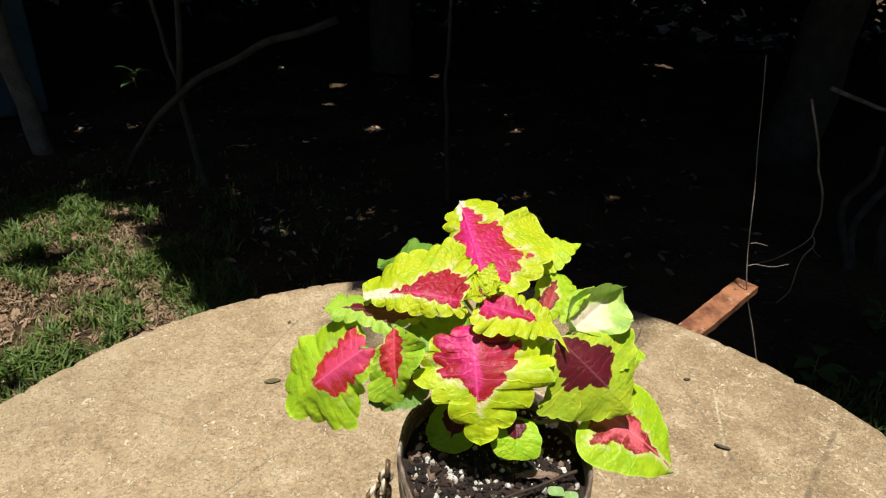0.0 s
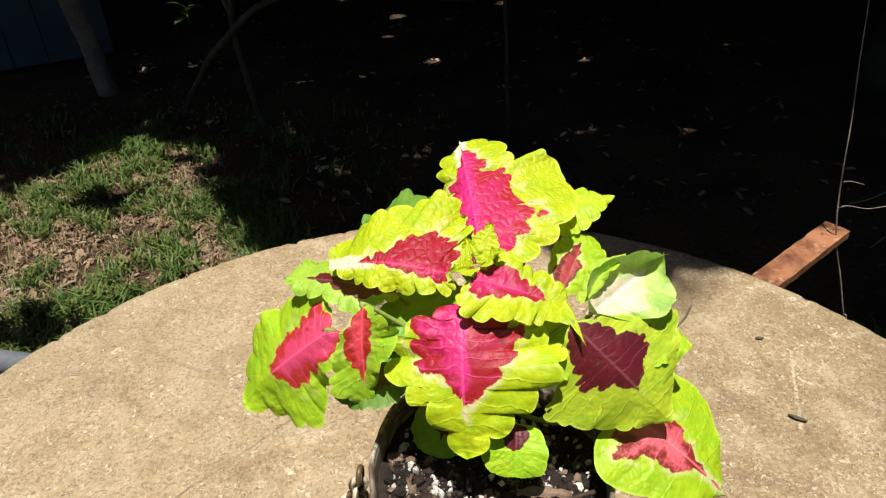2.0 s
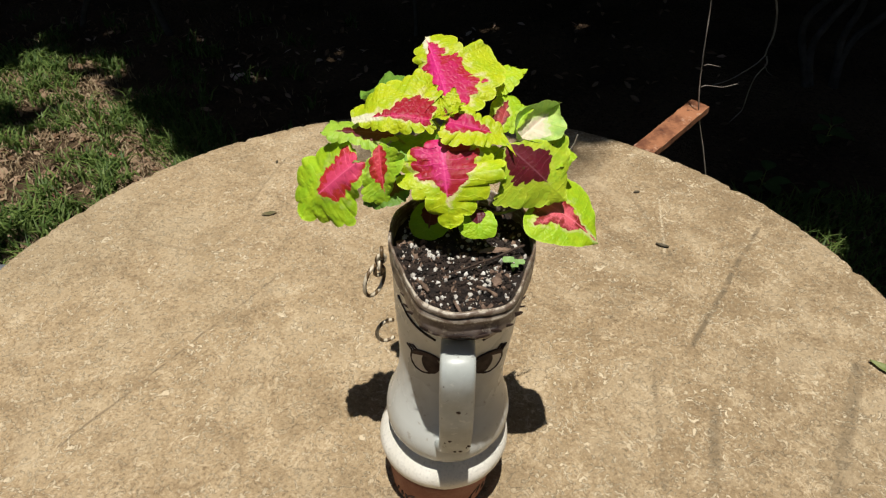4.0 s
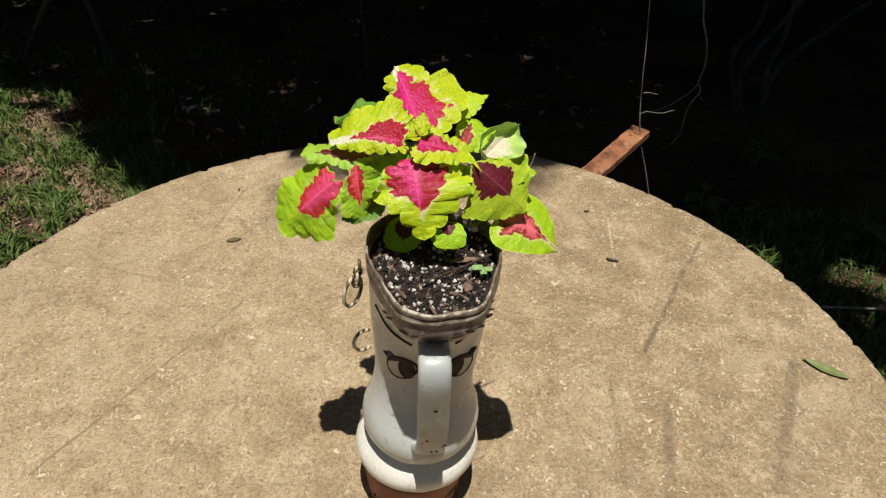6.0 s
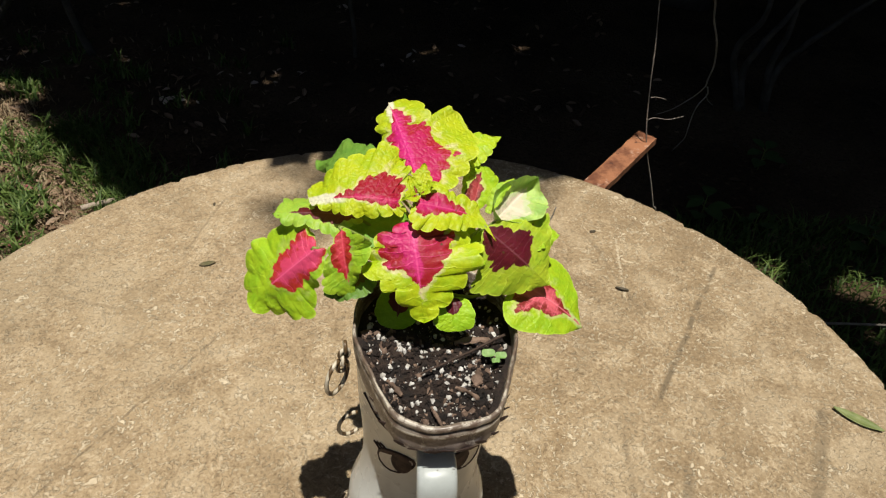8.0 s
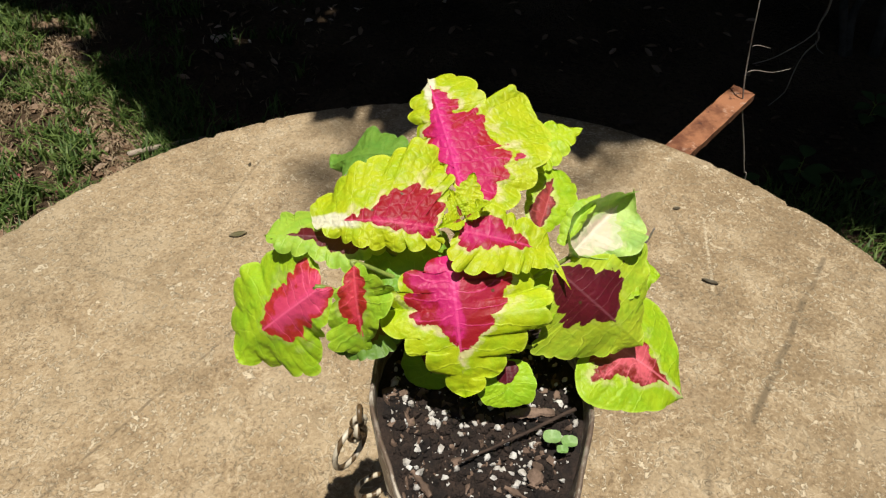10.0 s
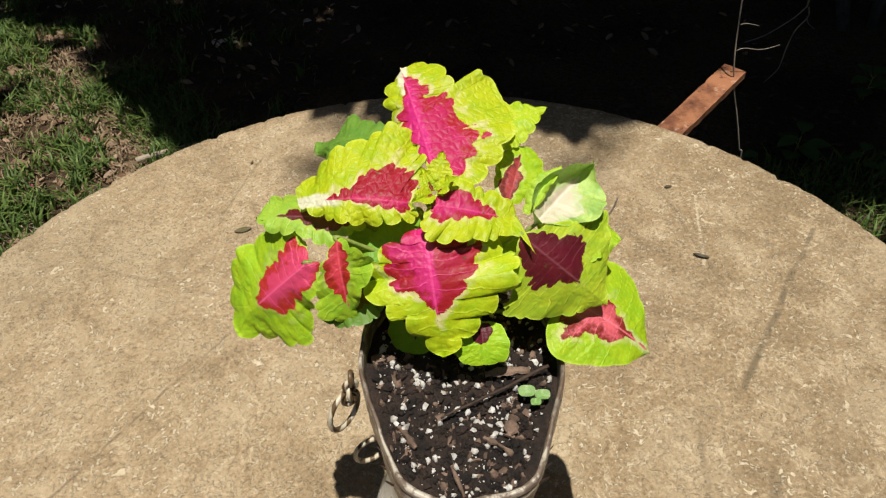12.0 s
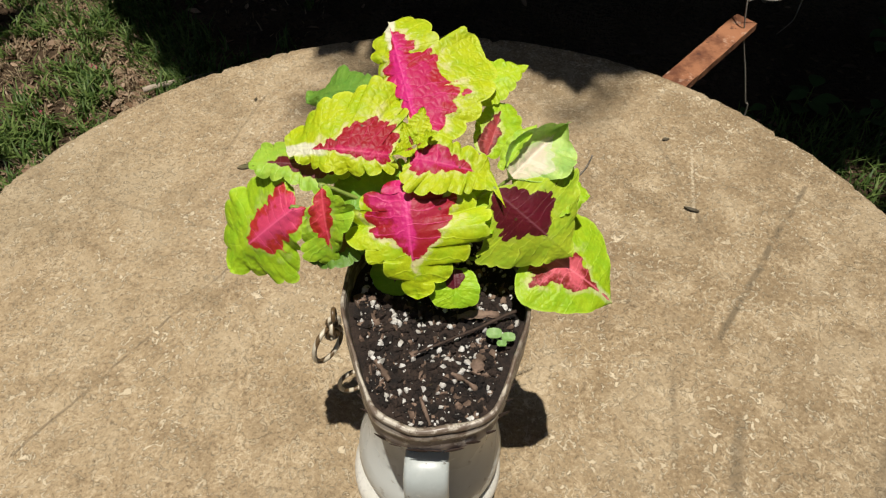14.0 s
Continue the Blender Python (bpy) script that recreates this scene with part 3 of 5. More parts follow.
_c = RIM.mix(RIM.ramp(_b, -0.3, 0.4), (0.10, 0.066, 0.05), (0.55, 0.49, 0.40))
_c = RIM.mix(RIM.math("MULTIPLY", RIM.ramp(RIM.noise(110, 5, 0.7), 0.42, 0.54), 0.85), _c, (0.13, 0.085, 0.06))
RIM = RIM.done(_c, 0.35, RIM.bump(RIM.noise(120, 3), 0.3, 0.001))
pydata("rim", v, f, RIM, jug, "cream rim with brown wear")
# strap handle at the front
hp = bend([(0.038, 0.264, 0.736), (0.0368, 0.240, 0.7475), (0.0360, 0.2195, 0.7530), (0.0356, 0.2105, 0.740), (0.0358, 0.2135, 0.705), (0.0362, 0.2195, 0.662), (0.0358, 0.2280, 0.630), (0.0350, 0.238, 0.612), (0.0345, 0.2515, 0.601)], 40)
verts, faces = [], []
for i, p in enumerate(hp):
    d = (hp[min(i + 1, 40)] - hp[max(i - 1, 0)]).normalized()
    b = Vector((1, 0, 0))
    nn = b.cross(d).normalized()
    wd = 0.0132 + 0.0010 * (i / 40) + (0.004 * max(0, (i - 34) / 6) if i > 34 else 0)
    for k in range(16):
        t = 2 * math.pi * k / 16
        c, s = math.cos(t), math.sin(t)
        sx = math.copysign(abs(c) ** 0.6, c)
        sy = math.copysign(abs(s) ** 0.6, s)
        verts.append(p + b * wd * sx + nn * 0.0055 * sy)
for i in range(40):
    for k in range(16):
        faces.append((i * 16 + k, i * 16 + (k + 1) % 16, (i + 1) * 16 + (k + 1) % 16, (i + 1) * 16 + k))
faces.append(tuple(range(15, -1, -1)))
pydata("handle", verts, faces, SHADE_WORN_GLAZE, jug, "strap handle, its glaze greyed for shade, with worn dark chips")


def on_jug(ang, z, out=0.0006):
    """A place on the jug's wall: degrees round from the front, towards +x."""
    zs = [q[1] for q in JP]
    r = float(np.interp(z, zs, [q[0] for q in JP]))
    a = float(np.interp(z, zs, [q[2] for q in JP]))
    x, y, dz = lip([a])(r * math.sin(radians(ang)), -r * math.cos(radians(ang)), z, 0)
    k = 1 + out / r
    return Vector((JX + x * k, JY + y * k, z))


def decal(name, points, material, parent=None):
    """A small painted shape on the jug's wall: outline in (degrees, height), filled as a fan."""
    c = (sum(p[0] for p in points) / len(points), sum(p[1] for p in points) / len(points))
    verts, faces = [on_jug(*c, 0.0009)], []
    n = len(points)
    for ringk in (0.5, 1.0):
        for p in points:
            verts.append(on_jug(c[0] + (p[0] - c[0]) * ringk, c[1] + (p[1] - c[1]) * ringk, 0.0009))
    for k in range(n):
        k2 = (k + 1) % n
        faces.append((0, 1 + k, 1 + k2))
        faces.append((1 + k, 1 + n + k, 1 + n + k2, 1 + k2))
    return pydata(name, verts, faces, material, parent or jug)


def stroke(points, r):
    p = bend([on_jug(a, z, 0.0004) for a, z in points], 14)
    v, f = tube(p, r, 6)
    return pydata("painted_line", v, f, PAINT, jug)


LID_BROWN = speckled("lid_brown", (0.06, 0.03, 0.024), (0.10, 0.055, 0.043), 200, 0.7, 0.1, 0.0004, spec=0.15)
for sgn in (-1, 1):
    c = sgn * 31
    oval = [(c + 17.5 * math.cos(t), 0.6915 + 0.0140 * math.sin(t) - 0.0042 * sgn * math.cos(t)) for t in [2 * math.pi * k / 24 for k in range(24)]]
    eye = decal("eye", oval, EYE_WHITE)
    ci = c + (6 if sgn < 0 else -6)
    iris = [(ci + 9.5 * math.cos(t), 0.6925 + 0.0125 * math.sin(t)) for t in [2 * math.pi * k / 20 for k in range(20)]]
    ob = decal("iris", iris, PAINT, eye)
    ob.location = (0, -0.0006, 0)
    lid = [(c + 16.5 * math.cos(t), 0.6960 + 0.0092 * math.sin(t) - 0.0042 * sgn * math.cos(t)) for t in [math.pi * k / 12 for k in range(13)]]
    ob = decal("eyelid", lid, LID_BROWN, eye)
    ob.location = (0, -0.0003, 0)
    stroke(oval + [oval[0]], 0.0012)
    for k in range(3):
        a0 = c + sgn * (7 + 4 * k)
        stroke([(a0, 0.7005 - 0.0028 * k), (a0 + sgn * 3, 0.7040 - 0.0028 * k), (a0 + sgn * 7, 0.7062 - 0.0028 * k)], 0.0009)
    stroke([(sgn * 18, 0.732), (sgn * 28, 0.736), (sgn * 42, 0.741), (sgn * 60, 0.755)], 0.0011)
# worn chips at the foot of the handle
for cx, cz in ((0.027, 0.650), (0.0285, 0.643), (0.047, 0.645), (0.0455, 0.640), (0.036, 0.629), (0.041, 0.629), (0.031, 0.655), (0.037, 0.705)):
    k = min(range(41), key=lambda q: abs(hp[q].z - cz))
    r = rnd(0.0009, 0.0022)
    verts = [(cx, hp[k].y - 0.0058, cz)]
    verts += [(cx + r * (0.6 + 0.5 * rnd(0, 1)) * math.cos(2 * math.pi * q / 9), hp[k].y - 0.0057, cz + r * (0.7 + 0.6 * rnd(0, 1)) * math.sin(2 * math.pi * q / 9)) for q in range(9)]
    pydata("chip", verts, [(0, 1 + q, 1 + (q + 1) % 9) for q in range(9)], PAINT, jug)
# dark dabs along the lip band
for k in range(13):
    th = -38 + k * 6.3 + rnd(-1.8, 1.8)
    x, y, dz = lip([1.0])(0.0622 * math.sin(radians(th)), -0.0622 * math.cos(radians(th)), 0.78, 0)
    bm = bmesh.new()
    bmesh.ops.create_icosphere(bm, subdivisions=2, radius=1.0, matrix=Matrix.Translation((JX + x, JY + y, 0.7795 + rnd(-0.0022, 0.0016) - 0.004 * (y / 0.1))) @ Matrix.Rotation(radians(th * 1.2), 4, "Z") @ Matrix.Rotation(rnd(-0.5, 0.5), 4, "Y") @ Matrix.Diagonal((0.0052 + 0.0022 * rnd(-1, 1), 0.0003, 0.0017 + 0.0009 * rnd(-1, 1), 1)))
    part("dab", bm, PAINT, jug)
# rope-like ear rings on the side
def loop(name, c, r, turn, start=0, end=360):
    p = []
    for k in range(33):
        t = radians(start + (end - start) * k / 32)
        q = Vector((r * math.cos(t), 0, r * 1.15 * math.sin(t)))
        p.append(Vector(c) + Matrix.Rotation(radians(turn), 3, "Z") @ q)
    v, f = tube(p, 0.0017, 8)
    return pydata(name, v, f, ROPE, jug, "brown and cream banded ceramic ring")


loop("ring", (-0.0300, 0.296, 0.763), 0.0126, 55)
loop("ring", (-0.023, 0.308, 0.690), 0.011, 25, 60, 300)
for k in range(4):
    loop("chain_link", (-0.0262 + 0.001 * k, 0.298 + 0.001 * k, 0.771 + 0.0058 * k), 0.0035, 25 + 70 * (k % 2))

# ---- potting soil and what lies on it ----
def soil_height(x, y):
    return 0.7855 + 0.003 * noise.noise(Vector((x * 45, y * 45, 0))) + 0.0018 * noise.noise(Vector((x * 130, y * 130, 5))) + 0.0009 * noise.noise(Vector((x * 400, y * 400, 2)))


verts, faces = [], []
R, A = 40, 110
inner = lip([1.0])
for i in range(R + 1):
    for k in range(A):
        t = 2 * math.pi * k / A
        x, y, dz = inner(0.0590 * math.cos(t), 0.0590 * math.sin(t), 0.76, 0)
        q = i / R
        x, y = JX + x * q, JY + y * q
        verts.append((x, y, soil_height(x, y) if i else 0.786))
for i in range(R):
    for k in range(A):
        k2 = (k + 1) % A
        faces.append((i * A + k, (i + 1) * A + k, (i + 1) * A + k2, i * A + k2))
tagged(pydata("potting_soil", verts, faces, SOIL), "dark moist potting soil filling the jug", "soil", kind="stuff")


def soil_spot():
    while True:
        x, y = rnd(-0.016, 0.096), rnd(0.214, 0.374)
        th = math.atan2(x - JX, -(y - JY))
        lx, ly, dz = inner(0.0565 * math.sin(th), -0.0565 * math.cos(th), 0.76, 0)
        if math.hypot(x - JX, y - JY) < math.hypot(lx, ly) - 0.002:
            return x, y


def crumbs(name, count, lo, hi, material, label, category, flat=0.75, rise=0.0):
    verts, faces = [], []
    ico = bmesh.new()
    bmesh.ops.create_icosphere(ico, subdivisions=1, radius=1.0)
    iv = [x.co.copy() for x in ico.verts]
    jf = [tuple(q.index for q in x.verts) for x in ico.faces]
    ico.free()
    for c in range(count):
        x, y = soil_spot()
        r = lo + (hi - lo) * rnd(0, 1) ** 3.4
        rot = Euler((rnd(0, 6), rnd(0, 6), rnd(0, 6))).to_matrix()
        o = len(verts)
        sc = Vector((rnd(0.7, 1.3), rnd(0.7, 1.2), flat))
        for q in iv:
            d = Vector((q.x * sc.x, q.y * sc.y, q.z * sc.z)) * r * (1 + 0.9 * noise.noise(q * 1.7 + Vector((c, 0, 0))))
            verts.append(Vector((x, y, soil_height(x, y) + r * 0.25 + rise)) + rot @ d)
        faces += [tuple(i + o for i in q) for q in jf]
    ob = pydata(name, verts, faces, material, smooth=False)
    return tagged(ob, label, category, kind="stuff")


crumbs("perlite_grains", 620, 0.0003, 0.0026, PERLITE, "white perlite grains strewn in the potting soil", "perlite", rise=0.0012)
crumbs("soil_crumbs", 2000, 0.0009, 0.0036, SOIL, "dark crumbs of potting soil", "soil")
crumbs("bark_crumbs", 700, 0.0006, 0.0038, CHIP, "small brown bark crumbs in the soil", "bark", 0.4)


def flake(name, at, length, wide, turn, tilt, material, label, category):
    verts, faces = [], []
    n = 10
    m = Matrix.Translation(at) @ Euler((radians(tilt), 0, radians(turn))).to_matrix().to_4x4()
    for i in range(n + 1):
        u = i / n
        hw = wide / 2 * (0.75 + 0.25 * math.sin(math.pi * u)) * (1 + 0.9 * noise.noise(Vector((u * 5, at[0] * 90, 1))))
        for s, h in ((-1, 0), (-0.6, 0.0011), (0.6, 0.0013), (1, 0), (0, -0.0008)):
            verts.append(m @ Vector(((u - 0.5) * length, s * hw, h + 0.002 * math.sin(math.pi * u))))
    for i in range(n):
        for k in range(5):
            faces.append((i * 5 + k, i * 5 + (k + 1) % 5, i * 5 + 5 + (k + 1) % 5, i * 5 + 5 + k))
    faces.append((4, 3, 2, 1, 0))
    faces.append(tuple(n * 5 + k for k in range(5)))
    return tagged(pydata(name, verts, faces, material, smooth=False), label, category, "bark chips on the soil")


flake("bark_chip", (0.067, 0.300, 0.790), 0.026, 0.0055, 4, 8, CHIP, "pale brown bark chip on the potting soil", "bark chip")
flake("bark_chip", (0.066, 0.266, 0.7895), 0.013, 0.007, 70, 10, CHIP, "short brown bark chip on the potting soil", "bark chip")
flake("bark_chip", (0.058, 0.255, 0.789), 0.018, 0.003, -35, 5, CHIP, "thin brown bark sliver on the potting soil", "bark chip")
flake("bark_chip", (0.010, 0.262, 0.789), 0.016, 0.0035, -55, 5, CHIP, "thin brown bark sliver on the potting soil", "bark chip")
flake("bark_chip", (0.036, 0.236, 0.7895), 0.018, 0.0022, -70, 5, CHIP, "thin reddish bark sliver on the potting soil", "bark chip")
v, f = tube(gnarl(bend([(0.028, 0.272, 0.790), (0.055, 0.284, 0.793), (0.090, 0.298, 0.797)], 16), 0.001, 60), taper(0.0006, 0.0011, 17), 6)
tagged(pydata("soil_twig", v, f, DARKBARK), "thin dark brown twig lying across the soil", "twig")

# ---- coleus ----
plant = tagged(empty("coleus_plant", (0.04, 0.34, 0.786)), "coleus with lime green leaves and magenta hearts growing in the jug", "plant")
LIME = (0.56, 0.64, 0.014)
FRESH = (0.43, 0.62, 0.018)
PINK = (0.66, 0.012, 0.17)
RED = (0.42, 0.010, 0.03)
WINE = (0.11, 0.006, 0.016)


OVATE = ((0.02, 0.22), (0.22, 0.42), (0.52, 0.43), (0.80, 0.26))
DOWN_RIB = (0.0, 0.25, 0.5, 0.75, 1.0)
POINTED = ((0.05, 0.18), (0.30, 0.35), (0.60, 0.29), (0.86, 0.10))
PLAIN = (-2.0, -2.0, -2.0, -2.0, -2.0)


def crenate(points, lobes, depth, seed, rows):
    """The scalloped edge of half a leaf, base to tip: smooth through points, which are in leaf lengths along and across the midrib."""
    line = bend([(0, 0, 0)] + [(x, y, 0) for x, y in points] + [(1, 0, 0)], 400)
    run = [0.0]
    for a, b in zip(line, line[1:]):
        run.append(run[-1] + (b - a).length)
    out = []
    for i in range(rows + 1):
        s = i / rows
        k = float(np.interp(s * run[-1], run, range(401)))
        k0 = min(int(k), 399)
        p = line[k0].lerp(line[k0 + 1], k - k0)
        d = (line[min(k0 + 4, 400)] - line[max(k0 - 3, 0)]).normalized()
        ph = lobes * s
        ph += 0.62 * noise.noise(Vector((ph * 0.8, seed * 2.0, 1))) * min(1, 4 * s * (1 - s))
        wave = abs(math.sin(math.pi * ph)) ** 0.55
        big = 1 + 0.55 * noise.noise(Vector((math.floor(ph) * 1.7, seed, 3)))
        dent = depth * (0.86 - wave) * big * min(1, 6 * s, 5 * (1 - s) + 0.15)
        out.append((s, p.x + d.y * dent, p.y - d.x * dent, ph))
    return out


def leaf(base, tip, one, two, arch=0.08, o1=OVATE, o2=OVATE, lobes=(7, 7), depth=0.05, ruffle=0.002, seed=1.0, green=None, core=None, red=None,
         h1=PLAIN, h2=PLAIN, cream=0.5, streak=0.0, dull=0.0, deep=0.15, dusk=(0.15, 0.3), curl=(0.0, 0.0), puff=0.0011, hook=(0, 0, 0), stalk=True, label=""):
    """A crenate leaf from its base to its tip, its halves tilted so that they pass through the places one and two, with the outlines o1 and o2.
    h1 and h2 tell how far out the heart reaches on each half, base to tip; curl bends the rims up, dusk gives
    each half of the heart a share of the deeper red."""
    green, core, red = green or LIME, core or PINK, red or RED
    base, tip, one, two = (Vector(p) for p in (base, tip, one, two))
    length = (tip - base).length
    along = (tip - base) / length
    up = along.cross(two - one).normalized()
    if up.z < 0:
        up = -up

    def rib(x):
        return base + along * length * x + up * arch * length * (4 * x * (1 - x) if 0 < x < 1 else 0)

    sides = []
    rows, cols = 120, 16
    for k, (far, pts, heart) in enumerate(((one, o1, h1), (two, o2, h2))):
        d = far - rib(min(1, max(0, (far - base).dot(along) / length)))
        d = (d - along * d.dot(along)).normalized()
        nh = along.cross(d)
        nh = (nh if nh.dot(up) > 0 else -nh).normalized()
        sides.append((d, nh, crenate(pts, lobes[k], depth, seed + 7 * k, rows), heart, curl[k]))
    verts, faces, vein, inside, flat = [], [], [], [], []
    for i in range(rows + 1):
        for j in range(-cols, cols + 1):
            k = 0 if j < 0 else 1
            d, nh, edge, heart, rim = sides[k]
            r = abs(j) / cols
            s, bx, by, ph = edge[i]
            xm = s ** 1.25
            x = xm + (bx - xm) * r + 0.03 * math.sin(math.pi * r) * (1 - s)
            y = by * r
            p = rib(x) + d * y * length
            lobe = abs(math.sin(math.pi * ph)) ** 0.6
            reach = min(1.0, max(0.0, (r - 0.30) / 0.55))
            lift = puff * 1.15 * lobe * reach * reach * (3 - 2 * reach) * (1.5 - r) * min(1, 5 * s * (1 - s) + 0.1)
            lift += puff * 0.45 * noise.noise(Vector((x * 16, y * 16, seed * 3))) * min(1, 3 * r)
            lift += ruffle * r * r * (1.5 * noise.noise(Vector((ph * 0.85, seed * 5 + k * 9, 2))) + 0.8 * math.sin(ph * 2.1 + seed))
            lift += rim * length * max(0.0, r - 0.35) ** 2
            lift -= 0.0010 * math.exp(-(y / 0.045) ** 2) * math.sin(math.pi * min(1, max(0, x)))
            p = p + (nh if j else (sides[0][1] + sides[1][1]).normalized()) * lift + Vector(hook) * max(0.0, (x - 0.80) / 0.20) ** 1.5
            verts.append(p)
            vein.append((ph, r))
            inside.append((float(np.interp(s, DOWN_RIB, heart)) - r, x))
            flat.append((x, y if k else -y))
    w = 2 * cols + 1
    for i in range(rows):
        for j in range(w - 1):
            faces.append((i * w + j, i * w + j + 1, (i + 1) * w + j + 1, (i + 1) * w + j))
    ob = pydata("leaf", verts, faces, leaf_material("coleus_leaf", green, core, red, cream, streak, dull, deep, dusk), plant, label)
    idx = np.empty(len(ob.data.loops), dtype=np.int32)
    ob.data.loops.foreach_get("vertex_index", idx)
    for key, values in (("vein", vein), ("heart", inside), ("flat", flat)):
        ob.data.uv_layers.new(name=key).data.foreach_set("uv", np.array(values, dtype=np.float32)[idx].ravel())
    if stalk:
        foot = Vector((0.04, 0.345, max(0.80, min(0.866, base.z - 0.02))))
        p = bend([foot, (foot + base) / 2 + Vector((0, 0, -0.011)), base - up * 0.0022, rib(0.06) - up * 0.0022], 12)
        v, f = tube(p, taper(0.0015, 0.0009, 13), 7)
        pydata("leaf_stalk", v, f, STEM, plant)
    return ob


sp = gnarl(bend([(0.044, 0.338, 0.775), (0.042, 0.342, 0.82), (0.037, 0.348, 0.85), (0.032, 0.352, 0.880)], 20), 0.001, 30)
v, f = tube(sp, taper(0.0048, 0.003, 21), 10)
pydata("stem", v, f, STEM, plant)

# top whorl
leaf((0.0298, 0.3622, 0.8885), (0.0118, 0.4311, 0.9122), (0.0040, 0.4100, 0.8970), (0.0740, 0.3930, 0.8940), 0.04,
     ((0.22, 0.10), (0.53, 0.21), (0.76, 0.22), (0.92, 0.11)), ((-0.12, 0.10), (-0.14, 0.30), (0.17, 0.66), (0.51, 0.76), (0.80, 0.58), (0.58, 0.26), (0.76, 0.36), (1.03, 0.23)),
     (8, 11), 0.065, 0.0026, 1.0, core=(0.72, 0.020, 0.23), red=(0.46, 0.010, 0.035), h1=(0.6, 0.65, 0.65, 0.3, -0.3), h2=(0.8, 0.6, 0.45, 0.5, -0.2),
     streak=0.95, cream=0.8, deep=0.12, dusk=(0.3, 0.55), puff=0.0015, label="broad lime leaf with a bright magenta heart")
leaf((0.0560, 0.4040, 0.8800), (0.0985, 0.4206, 0.8880), (0.0710, 0.4010, 0.8790), (0.0700, 0.4320, 0.8880), 0.05, POINTED, POINTED, (8, 8), 0.04,
     ruffle=0.001, seed=2.0, green=(0.50, 0.66, 0.014), label="plain lime green leaf with a pointed tip")
leaf((0.0171, 0.3442, 0.8824), (-0.0450, 0.3553, 0.8755), (-0.0050, 0.3300, 0.8720), (0.0000, 0.3850, 0.8980), 0.12,
     ((-0.06, 0.12), (0.16, 0.20), (0.46, 0.22), (0.73, 0.16), (0.91, 0.07)), ((-0.08, 0.36), (-0.02, 0.63), (0.21, 0.77), (0.49, 0.62), (0.72, 0.49), (0.92, 0.31), (1.01, 0.16)),
     (9, 12), 0.060, 0.0024, 3.0, core=(0.60, 0.013, 0.11), red=(0.38, 0.008, 0.022), h1=(0.6, 0.42, 0.15, -0.1, -0.5), h2=(0.75, 0.62, 0.28, -0.05, -0.5),
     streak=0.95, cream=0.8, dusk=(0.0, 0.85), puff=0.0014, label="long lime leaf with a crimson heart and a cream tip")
leaf((0.0268, 0.3442, 0.8816), (0.0802, 0.3416, 0.8664), (0.0450, 0.3180, 0.8680), (0.0480, 0.3620, 0.8850), 0.06,
     ((-0.06, 0.22), (0.02, 0.37), (0.24, 0.37), (0.54, 0.30), (0.80, 0.17)), ((0.10, 0.22), (0.19, 0.30), (0.50, 0.26), (0.80, 0.16)),
     (9, 7), 0.055, 0.0016, 4.0, core=(0.60, 0.013, 0.15), h1=(0.6, 0.5, 0.3, -0.05, -0.5), h2=(0.7, 0.7, 0.5, -0.05, -0.5),
     cream=0.6, puff=0.0020, hook=(0.0005, -0.021, -0.001), label="lime leaf with a narrow magenta heart and hooked tip")
# front leaf hanging towards the handle
leaf((0.0236, 0.3373, 0.8721), (0.0315, 0.2921, 0.8181), (-0.0060, 0.3130, 0.8460), (0.0640, 0.3130, 0.8470), 0.13,
     ((0.06, 0.24), (0.22, 0.46), (0.42, 0.52), (0.58, 0.40), (0.70, 0.25), (0.86, 0.17)), ((0.06, 0.22), (0.16, 0.49), (0.33, 0.66), (0.54, 0.59), (0.72, 0.40), (0.88, 0.20)),
     (7, 8), 0.105, 0.0034, 5.0, green=(0.56, 0.67, 0.014), core=(0.74, 0.025, 0.22), red=(0.40, 0.010, 0.022), h1=(1.3, 0.90, 0.34, -0.08, -0.5), h2=(1.3, 0.88, 0.40, -0.06, -0.5),
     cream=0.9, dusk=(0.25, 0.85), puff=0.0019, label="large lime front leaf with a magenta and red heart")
# side leaves
leaf((0.0735, 0.3325, 0.8682), (0.1218, 0.3175, 0.8262), (0.0680, 0.3137, 0.8326), (0.1242, 0.3462, 0.8546), 0.08,
     ((0.11, 0.22), (0.25, 0.38), (0.36, 0.62), (0.56, 0.50), (0.75, 0.34), (0.88, 0.16)), ((0.16, 0.23), (0.33, 0.42), (0.53, 0.68), (0.70, 0.49), (0.87, 0.21)),
     (12, 10), 0.032, 0.0010, 6.0, green=(0.53, 0.66, 0.035), core=(0.15, 0.006, 0.022), red=(0.11, 0.005, 0.016), h1=(0.9, 0.65, 0.42, -0.02, -0.5), h2=(0.9, 0.7, 0.45, 0.0, -0.5),
     cream=0.1, puff=0.0003, label="lime green leaf with a dark maroon heart")
